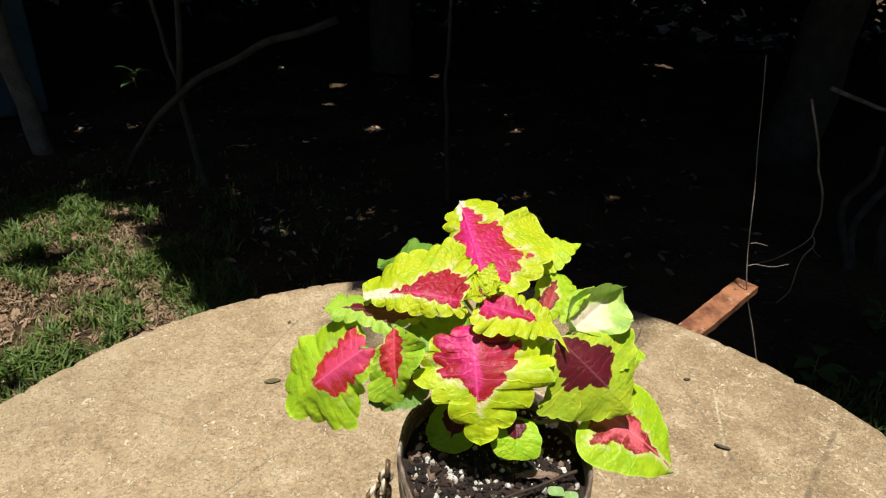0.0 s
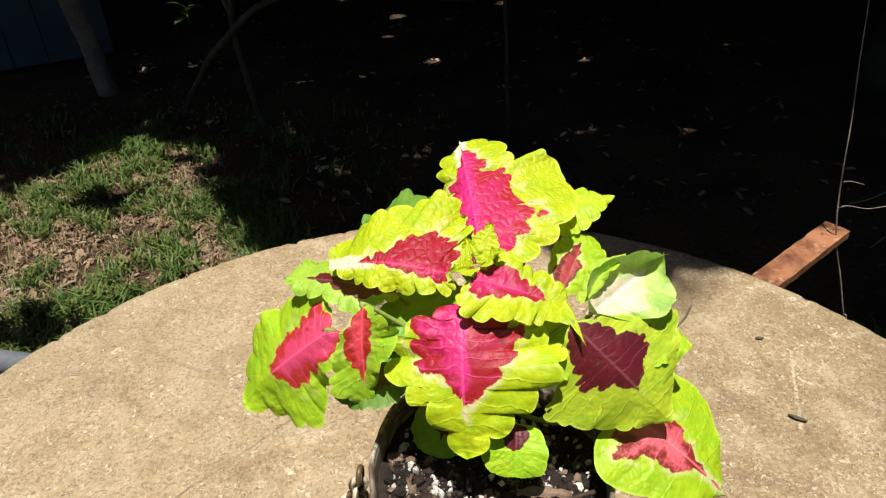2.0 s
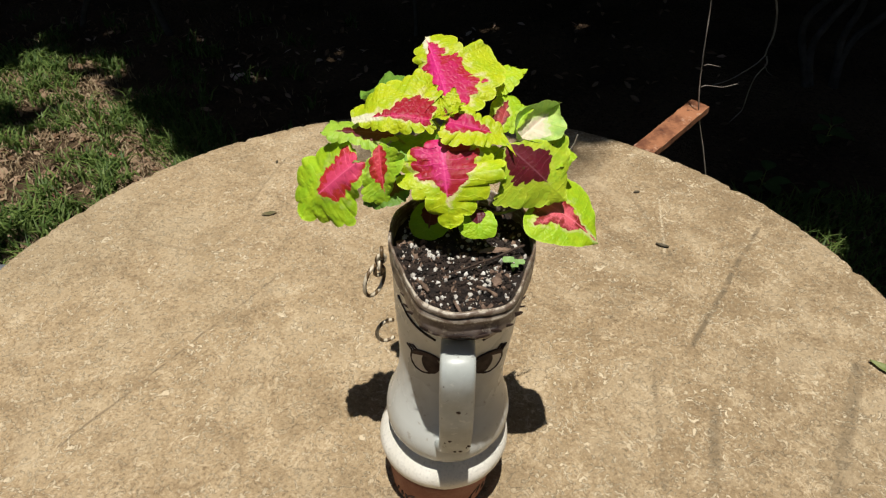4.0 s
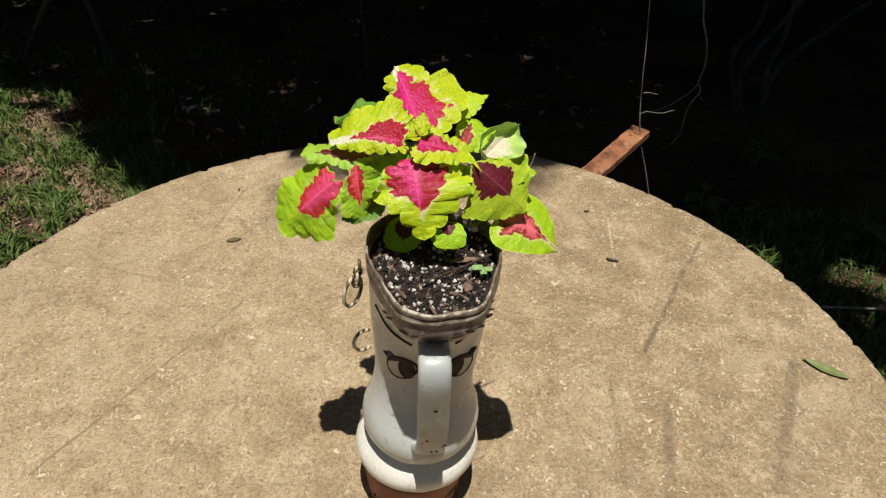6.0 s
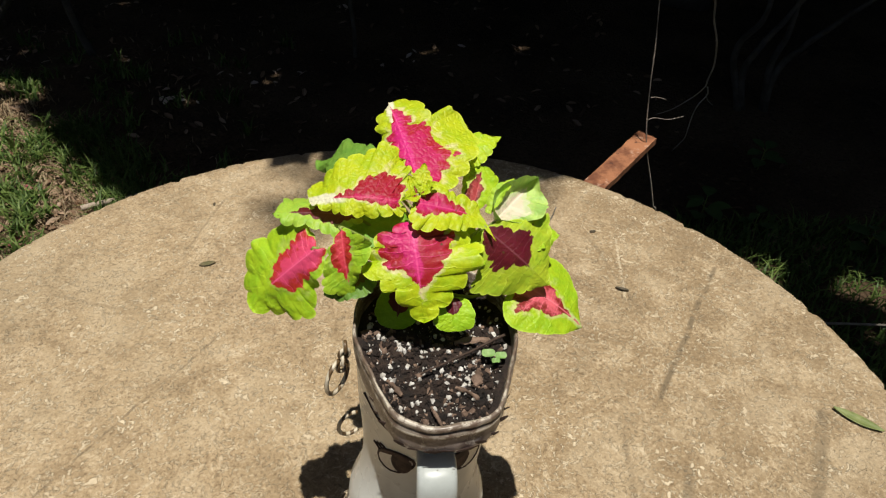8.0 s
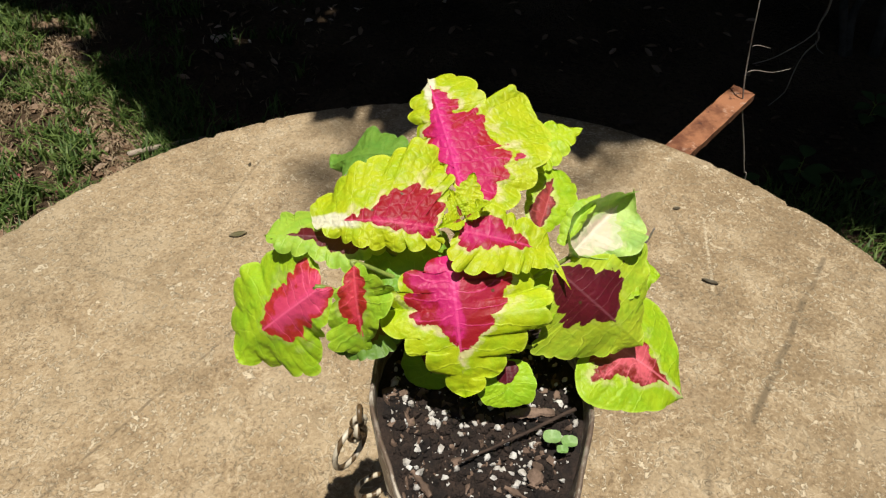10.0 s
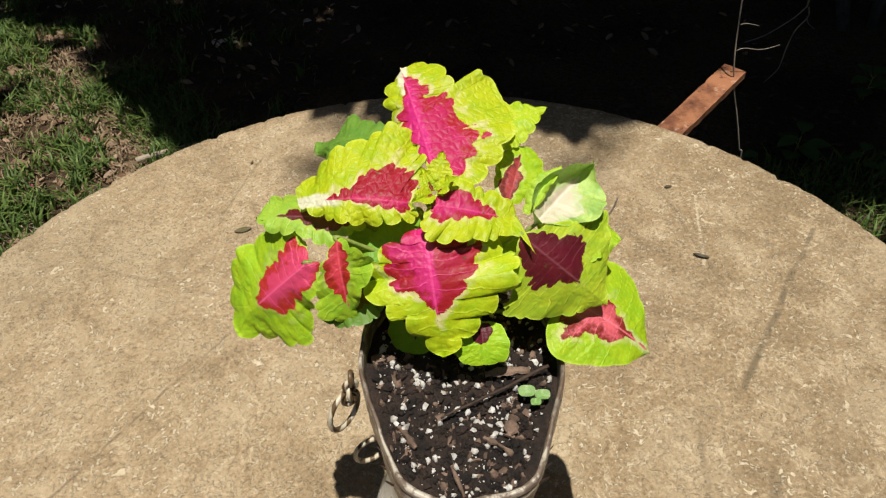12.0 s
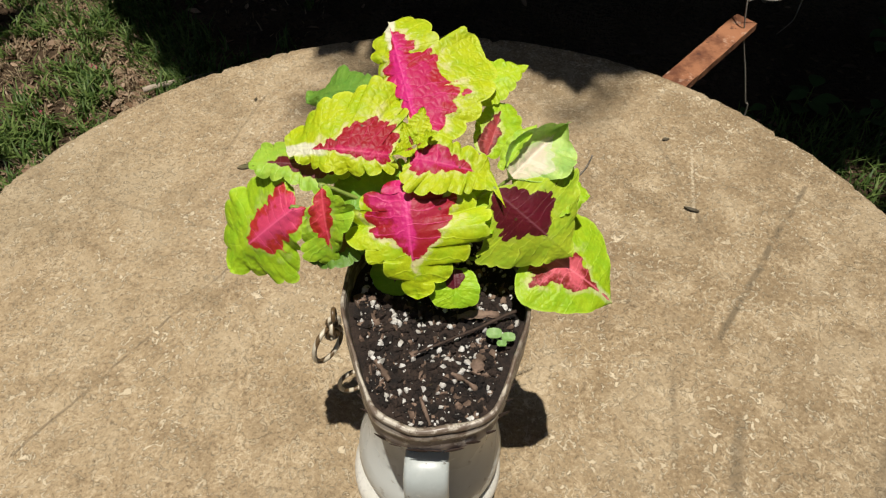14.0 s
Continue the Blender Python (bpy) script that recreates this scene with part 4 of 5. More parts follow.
leaf((0.0819, 0.3421, 0.8650), (0.1187, 0.3770, 0.8789), (0.0860, 0.3620, 0.8800), (0.1200, 0.3520, 0.8680), -0.04,
     ((0.04, 0.21), (0.23, 0.32), (0.48, 0.30), (0.73, 0.20), (0.90, 0.05)), ((0.10, 0.16), (0.32, 0.32), (0.49, 0.46), (0.74, 0.38), (0.88, 0.12)),
     (5, 6), 0.025, 0.003, 7.0, green=(0.50, 0.70, 0.16), core=(0.80, 0.66, 0.53), red=(0.64, 0.70, 0.40), h1=(0.7, 0.5, 0.35, 0.15, -0.2), h2=(1.0, 0.75, 0.5, 0.2, -0.2),
     cream=0.4, curl=(0.40, 0.12), deep=0.18, label="curled pale leaf showing its cream underside")
leaf((0.0785, 0.3465, 0.8690), (0.1000, 0.3700, 0.8835), (0.0830, 0.3620, 0.8790), (0.0935, 0.3560, 0.8800), 0.10,
     ((0.05, 0.10), (0.35, 0.20), (0.70, 0.17), (0.90, 0.06)), ((0.05, 0.06), (0.35, 0.10), (0.70, 0.09), (0.92, 0.04)),
     (5, 5), 0.03, 0.0012, 27.0, green=(0.46, 0.66, 0.05), puff=0.0006, stalk=False, label="rolled lime edge of the curled leaf")
leaf((0.0860, 0.3500, 0.8520), (0.1330, 0.3460, 0.8480), (0.1050, 0.3280, 0.8470), (0.1130, 0.3740, 0.8530), 0.10, seed=8.0, lobes=(9, 9), depth=0.03, green=FRESH, label="plain green leaf under the curled one")
leaf((0.1021, 0.3279, 0.8205), (0.1518, 0.3102, 0.7889), (0.1050, 0.2980, 0.8060), (0.1410, 0.3480, 0.8120), 0.09,
     ((-0.06, 0.28), (0.00, 0.48), (0.16, 0.57), (0.45, 0.47), (0.73, 0.30), (0.92, 0.09)), ((0.07, 0.50), (0.31, 0.67), (0.57, 0.62), (0.79, 0.33), (0.93, 0.09)),
     (7, 7), 0.014, 0.0014, 9.0, green=FRESH, core=(0.85, 0.15, 0.20), red=(0.26, 0.02, 0.02), h1=(0.9, 0.68, 0.38, 0.18, -0.1), h2=(0.6, 0.50, 0.36, 0.16, -0.1),
     cream=0.5, streak=0.3, puff=0.0006, label="smooth green drooping leaf with a coral pink heart")
leaf((-0.0403, 0.3321, 0.8536), (-0.0876, 0.3260, 0.8112), (-0.0480, 0.3160, 0.8080), (-0.0880, 0.3520, 0.8290), 0.07,
     ((-0.06, 0.10), (0.13, 0.25), (0.39, 0.43), (0.52, 0.57), (0.67, 0.52), (0.84, 0.33), (0.94, 0.15)), ((-0.02, 0.34), (0.21, 0.55), (0.52, 0.64), (0.82, 0.56), (1.00, 0.33)),
     (8, 8), 0.06, 0.0030, 10.0, green=(0.42, 0.62, 0.022), core=(0.80, 0.07, 0.20), red=(0.52, 0.03, 0.03), h1=(1.0, 0.72, 0.42, -0.08, -0.5), h2=(0.9, 0.60, 0.36, -0.05, -0.5),
     cream=0.2, puff=0.0017, hook=(0.0, -0.004, -0.004), label="green drooping leaf with a pink heart")
leaf((-0.0227, 0.3344, 0.8689), (-0.0164, 0.3097, 0.8275), (-0.0340, 0.3170, 0.8460), (-0.0050, 0.3200, 0.8680), 0.10,
     ((0.19, 0.16), (0.41, 0.26), (0.79, 0.37), (0.92, 0.21)), ((0.07, 0.21), (0.18, 0.41), (0.42, 0.39), (0.64, 0.23), (0.76, 0.11)),
     (6, 7), 0.06, 0.0028, 11.0, green=(0.40, 0.60, 0.03), core=(0.70, 0.05, 0.09), red=(0.45, 0.025, 0.02), h1=(0.9, 0.85, 0.45, -0.05, -0.4), h2=(0.5, 0.3, 0.2, -0.05, -0.4),
     cream=0.2, label="small folded green leaf with a red heart")
leaf((-0.0100, 0.3500, 0.8660), (-0.0709, 0.3587, 0.8643), (-0.0340, 0.3330, 0.8570), (-0.0400, 0.3720, 0.8660), 0.06,
     ((-0.02, 0.06), (0.18, 0.22), (0.30, 0.28), (0.53, 0.20), (0.70, 0.18), (0.88, 0.13)), ((0.10, 0.30), (0.38, 0.45), (0.65, 0.40), (0.85, 0.36), (0.95, 0.15)),
     (8, 8), 0.055, 0.0030, 12.0, green=(0.42, 0.62, 0.06), core=(0.14, 0.006, 0.02), red=(0.12, 0.006, 0.015), h1=(0.4, 0.5, 0.45, 0.1, -0.3), h2=(0.3, 0.35, 0.40, 0.1, -0.3),
     cream=0.2, label="light green leaf with a maroon heart in the shade of the upper leaf")
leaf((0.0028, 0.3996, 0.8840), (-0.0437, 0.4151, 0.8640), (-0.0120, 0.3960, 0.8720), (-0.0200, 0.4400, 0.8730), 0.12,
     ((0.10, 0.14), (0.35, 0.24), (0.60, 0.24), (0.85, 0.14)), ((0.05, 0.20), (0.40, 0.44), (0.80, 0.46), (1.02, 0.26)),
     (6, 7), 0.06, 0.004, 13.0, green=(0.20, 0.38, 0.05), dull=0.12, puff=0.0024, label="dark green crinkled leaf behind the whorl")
leaf((0.0711, 0.3676, 0.8600), (0.0830, 0.4017, 0.8740), (0.0620, 0.3800, 0.8700), (0.0880, 0.3800, 0.8620), 0.05,
     ((0.05, 0.20), (0.30, 0.31), (0.60, 0.33), (0.92, 0.18)), ((0.05, 0.16), (0.28, 0.30), (0.56, 0.42), (0.86, 0.34), (1.02, 0.14)),
     (5, 5), 0.03, 0.001, 14.0, green=FRESH, core=(0.45, 0.06, 0.07), red=(0.2, 0.03, 0.03), h1=(0.8, 0.8, 0.6, 0.3, -0.2), h2=(0.3, 0.3, 0.25, 0.0, -0.2), label="green leaf with a dull red heart")
leaf((0.0520, 0.3103, 0.8248), (0.0527, 0.2922, 0.8095), (0.0400, 0.2960, 0.8180), (0.0680, 0.2990, 0.8150), 0.10,
     ((0.08, 0.40), (0.32, 0.58), (0.66, 0.66), (0.93, 0.47), (1.0, 0.2)), ((0.06, 0.40), (0.29, 0.56), (0.58, 0.62), (0.92, 0.53), (1.0, 0.2)),
     (5, 5), 0.03, 0.0006, 15.0, green=(0.42, 0.66, 0.02), core=WINE, red=WINE, h1=(0.9, 0.55, 0.2, -0.2, -0.5), h2=(0.9, 0.6, 0.2, -0.2, -0.5), cream=0.0, puff=0.0006, label="small green leaf just above the soil")
leaf((0.0180, 0.3370, 0.8120), (0.0132, 0.3160, 0.7885), (-0.0032, 0.3318, 0.7980), (0.0348, 0.3256, 0.8000), 0.10,
     ((0.02, 0.25), (0.22, 0.46), (0.66, 0.58), (0.94, 0.37)), ((0.0, 0.25), (0.10, 0.42), (0.40, 0.58), (0.75, 0.46), (0.95, 0.2)),
     (6, 6), 0.02, 0.0008, 16.0, green=(0.33, 0.58, 0.02), core=WINE, red=WINE, h1=(0.9, 0.55, 0.4, -0.1, -0.5), h2=(0.9, 0.65, 0.45, 0.0, -0.5), cream=0.0, puff=0.0006, label="small shaded green leaf just above the soil")
# Green darkened to stand in for the shadow of the long lime leaf.
leaf((0.026, 0.347, 0.862), (-0.028, 0.344, 0.850), (-0.002, 0.325, 0.848), (0.000, 0.370, 0.856), 0.08, seed=17.0, green=(0.24, 0.44, 0.03), label="leaf under the upper whorl, its green darkened for the shade there")
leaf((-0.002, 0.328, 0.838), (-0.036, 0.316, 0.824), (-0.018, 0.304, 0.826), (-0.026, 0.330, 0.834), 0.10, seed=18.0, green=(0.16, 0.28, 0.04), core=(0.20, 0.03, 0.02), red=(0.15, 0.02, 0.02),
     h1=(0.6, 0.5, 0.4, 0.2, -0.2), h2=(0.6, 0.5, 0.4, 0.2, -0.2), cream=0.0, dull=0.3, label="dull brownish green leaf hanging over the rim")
leaf((0.048, 0.348, 0.856), (0.074, 0.318, 0.846), (0.048, 0.324, 0.846), (0.084, 0.340, 0.852), 0.10, seed=19.0, green=FRESH, label="green leaf in the shade of the whorl")
# new growth in the middle
for b, t, one, two, sd in (
    ((0.0300, 0.3520, 0.884), (0.0350, 0.3680, 0.8975), (0.0285, 0.3620, 0.8925), (0.0410, 0.3590, 0.8900), 21.0),
    ((0.0290, 0.3510, 0.884), (0.0230, 0.3610, 0.8930), (0.0205, 0.3540, 0.8890), (0.0290, 0.3580, 0.8910), 22.0),
    ((0.0290, 0.3490, 0.884), (0.0170, 0.3400, 0.8860), (0.0230, 0.3370, 0.8850), (0.0190, 0.3500, 0.8910), 23.0),
    ((0.0310, 0.3500, 0.884), (0.0430, 0.3520, 0.8930), (0.0380, 0.3430, 0.8890), (0.0390, 0.3590, 0.8920), 24.0),
):
    leaf(b, t, one, two, 0.08, POINTED, POINTED, (6, 6), 0.05, ruffle=0.0010, seed=sd, green=(0.56, 0.64, 0.012), core=(0.30, 0.05, 0.02), red=(0.2, 0.03, 0.01),
         h1=(0.4, 0.1, -0.1, -0.3, -0.5), h2=(0.4, 0.1, -0.1, -0.3, -0.5), cream=0.2, curl=(0.10, 0.10), stalk=False, puff=0.0008, label="small crinkled new leaf")

# seedling and dry twig
seedling = tagged(empty("seedling", (0.080, 0.281, 0.786)), "tiny bright green seedling with three round leaves in the soil", "seedling")
SPROUT = speckled("sprout_green", (0.20, 0.36, 0.10), (0.30, 0.44, 0.18), 120, 0.5, 0.2, 0.0005)
for dx, dy, r in ((-0.0040, 0.0028, 0.0048), (0.0044, 0.0002, 0.0042), (0.0002, -0.0042, 0.0030)):
    verts, faces = [(0.080 + dx * 0.25, 0.281 + dy * 0.25, 0.7925)], []
    for i in (1, 2, 3):
        for k in range(18):
            t = 2 * math.pi * k / 18
            q = i / 3
            x, y = dx + r * q * math.cos(t), dy + r * 0.85 * q * math.sin(t)
            verts.append((0.080 + x, 0.281 + y, 0.7945 + 0.0012 * q * q + 0.0006 * math.sin(3 * t) * q))
    verts[0] = (0.080 + dx, 0.281 + dy, 0.7942)
    for k in range(18):
        faces.append((0, 1 + k, 1 + (k + 1) % 18))
        for i in (0, 1):
            a = 1 + i * 18
            faces.append((a + k, a + 18 + k, a + 18 + (k + 1) % 18, a + (k + 1) % 18))
    pydata("seed_leaf", verts, faces, SPROUT, seedling)
    v, f = tube([(0.080, 0.281, 0.785), (0.080 + dx * 0.4, 0.281 + dy * 0.4, 0.791), (0.080 + dx, 0.281 + dy, 0.794)], 0.0005, 6)
    pydata("seed_stalk", v, f, SPROUT, seedling)
v, f = tube(gnarl(bend([(0.100, 0.372, 0.805), (0.116, 0.376, 0.820), (0.128, 0.380, 0.826), (0.136, 0.382, 0.836), (0.139, 0.383, 0.847)], 18), 0.001, 40), taper(0.0011, 0.0005, 19), 6)
pydata("dry_stalk", v, f, TWIG, plant, "thin dry brown stalk")

# ---- small things on the table ----
def fallen(at, length, wide, turn, material, label, curl=0.15):
    verts, faces = [], []
    m = Matrix.Translation(at) @ Matrix.Rotation(radians(turn), 4, "Z")
    n = 14
    for i in range(n + 1):
        u = i / n
        w = wide / 2 * math.sin(math.pi * (0.03 + 0.94 * u)) ** 0.8
        for s in (-1, -0.5, 0, 0.5, 1):
            z = 0.0015 + curl * wide * abs(s) ** 1.5 + 0.10 * length * (u - 0.5) ** 2
            verts.append(m @ Vector(((u - 0.5) * length, s * w, z)))
    for i in range(n):
        for k in range(4):
            faces.append((i * 5 + k, i * 5 + k + 1, i * 5 + 6 + k, i * 5 + 5 + k))
    ob = pydata("fallen_leaf", verts, faces, material)
    ob.modifiers.new("thickness", "SOLIDIFY").thickness = 0.0006
    return tagged(ob, label, "leaf")


OLIVE = speckled("olive_leaf", (0.16, 0.20, 0.06), (0.24, 0.27, 0.10), 60, 0.6, 0.3, 0.001)
DARKLEAF = speckled("dark_leaf", (0.07, 0.055, 0.03), (0.13, 0.10, 0.06), 60, 0.7, 0.3, 0.001)
fallen((0.612, 0.437, T), 0.060, 0.016, -42, OLIVE, "fallen olive green leaf on the concrete table")
BROWNLEAF = speckled("browning_leaf", (0.10, 0.10, 0.035), (0.16, 0.12, 0.06), 60, 0.6, 0.3, 0.001)
fallen((-0.258, 0.782, T), 0.025, 0.010, 15, BROWNLEAF, "small browning fallen leaf on the concrete table", 0.12)
fallen((0.375, 0.842, T), 0.012, 0.006, 10, DARKLEAF, "tiny dark leaf scrap on the concrete table")
fallen((0.380, 0.694, T), 0.021, 0.006, -25, DARKLEAF, "curled dark leaf scrap on the concrete table", 0.5)
fallen((-0.274, 0.942, T), 0.009, 0.004, 80, DARKLEAF, "tiny dark leaf scrap on the concrete table")

# ---- yard behind the table ----
def strand(name, pts, r0, r1, material, label, category, wob=0.01, seed=1.0, sides=8, parent=None, n=30):
    v, f = tube(gnarl(bend(pts, n), wob, 5, seed), taper(r0, r1, n + 1), sides)
    ob = pydata(name, v, f, material, parent)
    return ob if parent is not None else tagged(ob, label, category)


def tree(name, foot, top, r0, r1, label, limbs):
    t = tagged(empty(name, foot), label, "tree", "shade trees")
    strand("trunk", [foot, [(a + b) / 2 + 0.04 for a, b in zip(foot, top)], top], r0, r1, BARK, "", "", 0.03, foot[0], 12, t)
    for i, pts in enumerate(limbs):
        strand("limb", pts, r0 * 0.45, 0.008, BARK, "", "", 0.05, i + foot[1], 7, t, 18)
    return t


def crown(parent, count, box, size, material, seed, keep=None):
    r = random.Random(seed)
    verts, faces = [], []
    (x0, x1), (y0, y1), (z0, z1) = box
    while len(faces) < count:
        c = Vector((r.uniform(x0, x1), r.uniform(y0, y1), r.uniform(z0, z1)))
        if keep and not keep(c):
            continue
        l = size * r.uniform(0.6, 1.3)
        m = Euler((r.uniform(-0.7, 0.7), r.uniform(-0.7, 0.7), r.uniform(0, 6.28))).to_matrix()
        o = len(verts)
        for p in ((-0.5, 0, 0), (-0.15, -0.24, 0.03), (0.25, -0.18, 0.02), (0.5, 0, -0.06), (0.25, 0.18, 0.02), (-0.15, 0.24, 0.03)):
            verts.append(c + m @ (Vector(p) * l))
        faces.append(tuple(range(o, o + 6)))
    return pydata("crown", verts, faces, material, parent, smooth=False)


def shade_edge(x, y):
    """True where the yard lies under the trees; the lawn by the table stays sunlit."""
    wob = 0.10 * noise.noise(Vector((x * 1.8, y * 1.8, 4.0))) + 0.13 * noise.noise(Vector((x * 6.5, y * 6.5, 9.0)))
    if x > 0.3:
        return y > float(np.interp(x, (0.3, 0.42, 0.74, 0.88, 1.1, 1.5), (1.14, 1.40, 1.40, 0.94, 0.86, 0.84))) + wob * 0.8
    if y < 1.15:
        return False
    right = float(np.interp(y, (1.15, 1.30, 1.55, 1.70, 1.87, 2.0, 2.26, 2.45, 2.65, 2.75), (0.3, -0.43, -0.58, -0.70, -0.82, -0.93, -1.10, -1.36, -1.60, -1.72)))
    left = float(np.interp(y, (1.84, 1.92, 2.06, 2.22, 2.50, 2.75), (-9, -1.86, -1.80, -1.74, -1.82, -1.72)))
    if y > 1.9 and (x > -1.42 or y > 2.38) and noise.noise(Vector((x * 6, y * 6, 2.0))) > 0.42 - 0.66 * (y - 1.9):
        return True
    wob *= 0.75
    return not (left + wob < x < right + wob)


# small gaps in the leaves that let flecks of sun through to the earth: place and radius
GAPS = [(-1.36, 2.735, 0.05), (-2.08, 3.41, 0.05), (-1.87, 3.50, 0.05), (-1.88, 3.05, 0.04), (-1.43, 2.62, 0.02), (-0.90, 4.18, 0.10), (-0.93, 4.75, 0.12), (-0.25, 5.2, 0.12), (-0.54, 3.65, 0.09), (-0.83, 3.39, 0.10),
        (-1.14, 3.23, 0.04), (-0.14, 3.25, 0.05), (0.28, 3.75, 0.06), (-0.70, 2.25, 0.07), (-0.40, 2.42, 0.04), (-1.06, 2.78, 0.05), (1.66, 6.0, 0.08)]
_r = random.Random(77)
GAPS += [(_r.uniform(-1.7, 0.7), _r.uniform(2.3, 5.8), _r.uniform(0.0, 0.03)) for _ in range(34)]
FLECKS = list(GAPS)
GAPS += [(_r.uniform(0.85, 1.75), _r.uniform(0.90, 1.25), _r.uniform(0.0, 0.06)) for _ in range(12)]


def under_canopy(c):
    lift = SUN_WAY / SUN_WAY.z * c.z
    for gx, gy, gr in GAPS:
        if math.hypot(c.x - lift.x - gx, c.y - lift.y - gy) < gr * 0.45 + 0.075:
            return False
    return shade_edge(c.x - lift.x, c.y - lift.y)


trees = [
    tree("shade_tree", (-0.6, 5.2, 0), (-0.9, 5.0, 3.4), 0.16, 0.10, "dark leafy shade tree at the back of the yard", [[(-0.85, 5.0, 2.6), (-1.2, 4.0, 3.2), (-1.4, 2.9, 3.5)], [(-0.88, 5.0, 2.9), (0.0, 3.8, 3.3), (0.2, 2.4, 3.4)], [(-0.9, 5, 3.3), (-0.8, 2.6, 6.5), (-0.17, -0.32, 8.0)]]),
    tree("shade_tree", (1.7, 3.4, 0), (1.9, 3.4, 3.2), 0.14, 0.09, "dark leafy shade tree beside the yard", [[(1.85, 3.4, 2.4), (1.2, 2.6, 3.0), (0.9, 1.9, 3.2)], [(1.9, 3.4, 2.7), (2.4, 2.2, 3.2), (2.6, 1.4, 3.4)], [(1.9, 3.4, 3.0), (1.0, 1.5, 6.3), (0.235, -0.36, 8.0)]]),
    tree("shade_tree", (-3.4, 4.6, 0), (-3.3, 4.5, 3.2), 0.15, 0.10, "dark leafy shade tree by the blue shed", [[(-3.3, 4.5, 2.5), (-2.8, 3.6, 3.2), (-2.4, 3.0, 3.4)], [(-3.3, 4.5, 2.8), (-3.6, 3.4, 3.3), (-3.5, 2.6, 3.5)], [(-3.3, 4.5, 2.8), (-3.7, 2.4, 2.9), (-2.7, 0.98, 2.6), (-1.9, 0.85, 2.5), (-1.45, 0.83, 2.5), (-1.12, 0.80, 2.5)]]),
]
# Crowns out of view, added to keep the yard behind the table in shade.
crown(trees[0], 22500, ((-1.9, 0.75), (0.5, 11.0), (2.5, 4.2)), 0.28, CROWN, 3, under_canopy)
crown(trees[1], 23000, ((0.7, 5.5), (0.1, 11.0), (2.4, 4.2)), 0.28, CROWN, 4, under_canopy)
crown(trees[2], 22000, ((-6.5, -1.8), (1.6, 11.0), (2.4, 4.2)), 0.28, CROWN, 5, under_canopy)
# Unseen clump and its bough, added to cast the dark patch on the lawn.
crown(trees[2], 26, ((-1.46, -1.12), (0.76, 0.87), (2.4, 2.6)), 0.13, CROWN, 12)
# a few leaves at the ends of the overhanging boughs, high above the table
# Out of view, added to cast the soft smudges on the table top.
for tr, at, count, wide, sd in ((trees[0], (-0.20, -0.37, 8.0), 9, 0.06, 8), (trees[0], (-0.14, -0.21, 8.0), 9, 0.09, 10), (trees[1], (0.18, -0.315, 8.0), 6, 0.07, 9), (trees[1], (0.21, -0.14, 8.0), 6, 0.12, 11)):
    crown(tr, count, ((at[0] - wide, at[0] + wide), (at[1] - 0.06, at[1] + 0.06), (7.8, 8.2)), 0.075, CROWN, sd)

# thicket that closes the back and the sides
# The last five, round the camera, are unseen, added to block low skylight.
for i, (x0, x1, y0, y1, h) in enumerate(((-6.5, -2.0, 7.4, 8.6, 3.6), (-2.2, 1.6, 7.2, 8.4, 3.6), (1.4, 6.5, 6.2, 7.8, 3.6), (3.6, 5.0, 0.5, 6.4, 3.2), (-6.8, -5.4, 2.0, 7.6, 3.4), (-7.0, -2.2, -4.2, -2.8, 4.2), (-2.4, 2.4, -4.4, -3.0, 4.4), (2.2, 7.0, -4.2, -2.8, 4.2), (-8.0, -6.4, -3.0, 2.2, 3.8), (5.6, 7.0, -3.0, 1.0, 3.8))):
    leaf_screen = tagged(empty("thicket", ((x0 + x1) / 2, (y0 + y1) / 2, 0)), "dark dense shrubs closing the yard, some added out of view to block skylight", "shrub", kind="stuff")
    crown(leaf_screen, 6000 if i < 3 else 3200, ((x0, x1), (y0, y1), (0.02, h)), 0.30, CROWN, 20 + i)

# leaning post, saplings and vines
strand("tree_trunk", [(-2.074, 3.030, -0.050), (-2.084, 3.030, 0.027), (-2.114, 3.030, 0.282), (-2.148, 3.030, 0.499), (-2.159, 3.030, 0.653), (-2.163, 3.030, 0.800), (-2.263, 3.000, 1.600)], 0.050, 0.044, PALEBARK, "slim pale grey tree trunk standing in shade", "tree", 0.008, 2, 12)
strand("sapling", [(-1.12, 2.65, 0.0), (-1.15, 2.65, 0.22), (-1.174, 2.65, 0.42), (-1.14, 2.65, 0.62), (-1.12, 2.65, 1.1)], 0.017, 0.011, BARK, "thin bare sapling stem in shade", "sapling", 0.015, 3)
strand("fallen_branch", [(-1.49, 2.68, 0.03), (-1.40, 2.66, 0.17), (-1.22, 2.64, 0.375), (-1.05, 2.64, 0.50), (-0.83, 2.64, 0.62), (-0.5, 2.64, 0.72)], 0.012, 0.016, BARK, "bare branch leaning across the saplings", "branch", 0.02, 4)
strand("sapling", [(-1.15, 2.66, 0.40), (-1.20, 2.68, 0.52), (-1.24, 2.70, 0.64), (-1.30, 2.72, 1.0)], 0.010, 0.008, BARK, "thin forked sapling stem in shade", "sapling", 0.01, 5)
strand("sapling", [(-0.055, 2.65, -0.02), (-0.07, 2.65, 0.30), (-0.075, 2.65, 0.62), (-0.06, 2.65, 1.2)], 0.009, 0.007, BARK, "thin bare sapling stem in shade", "sapling", 0.01, 6)
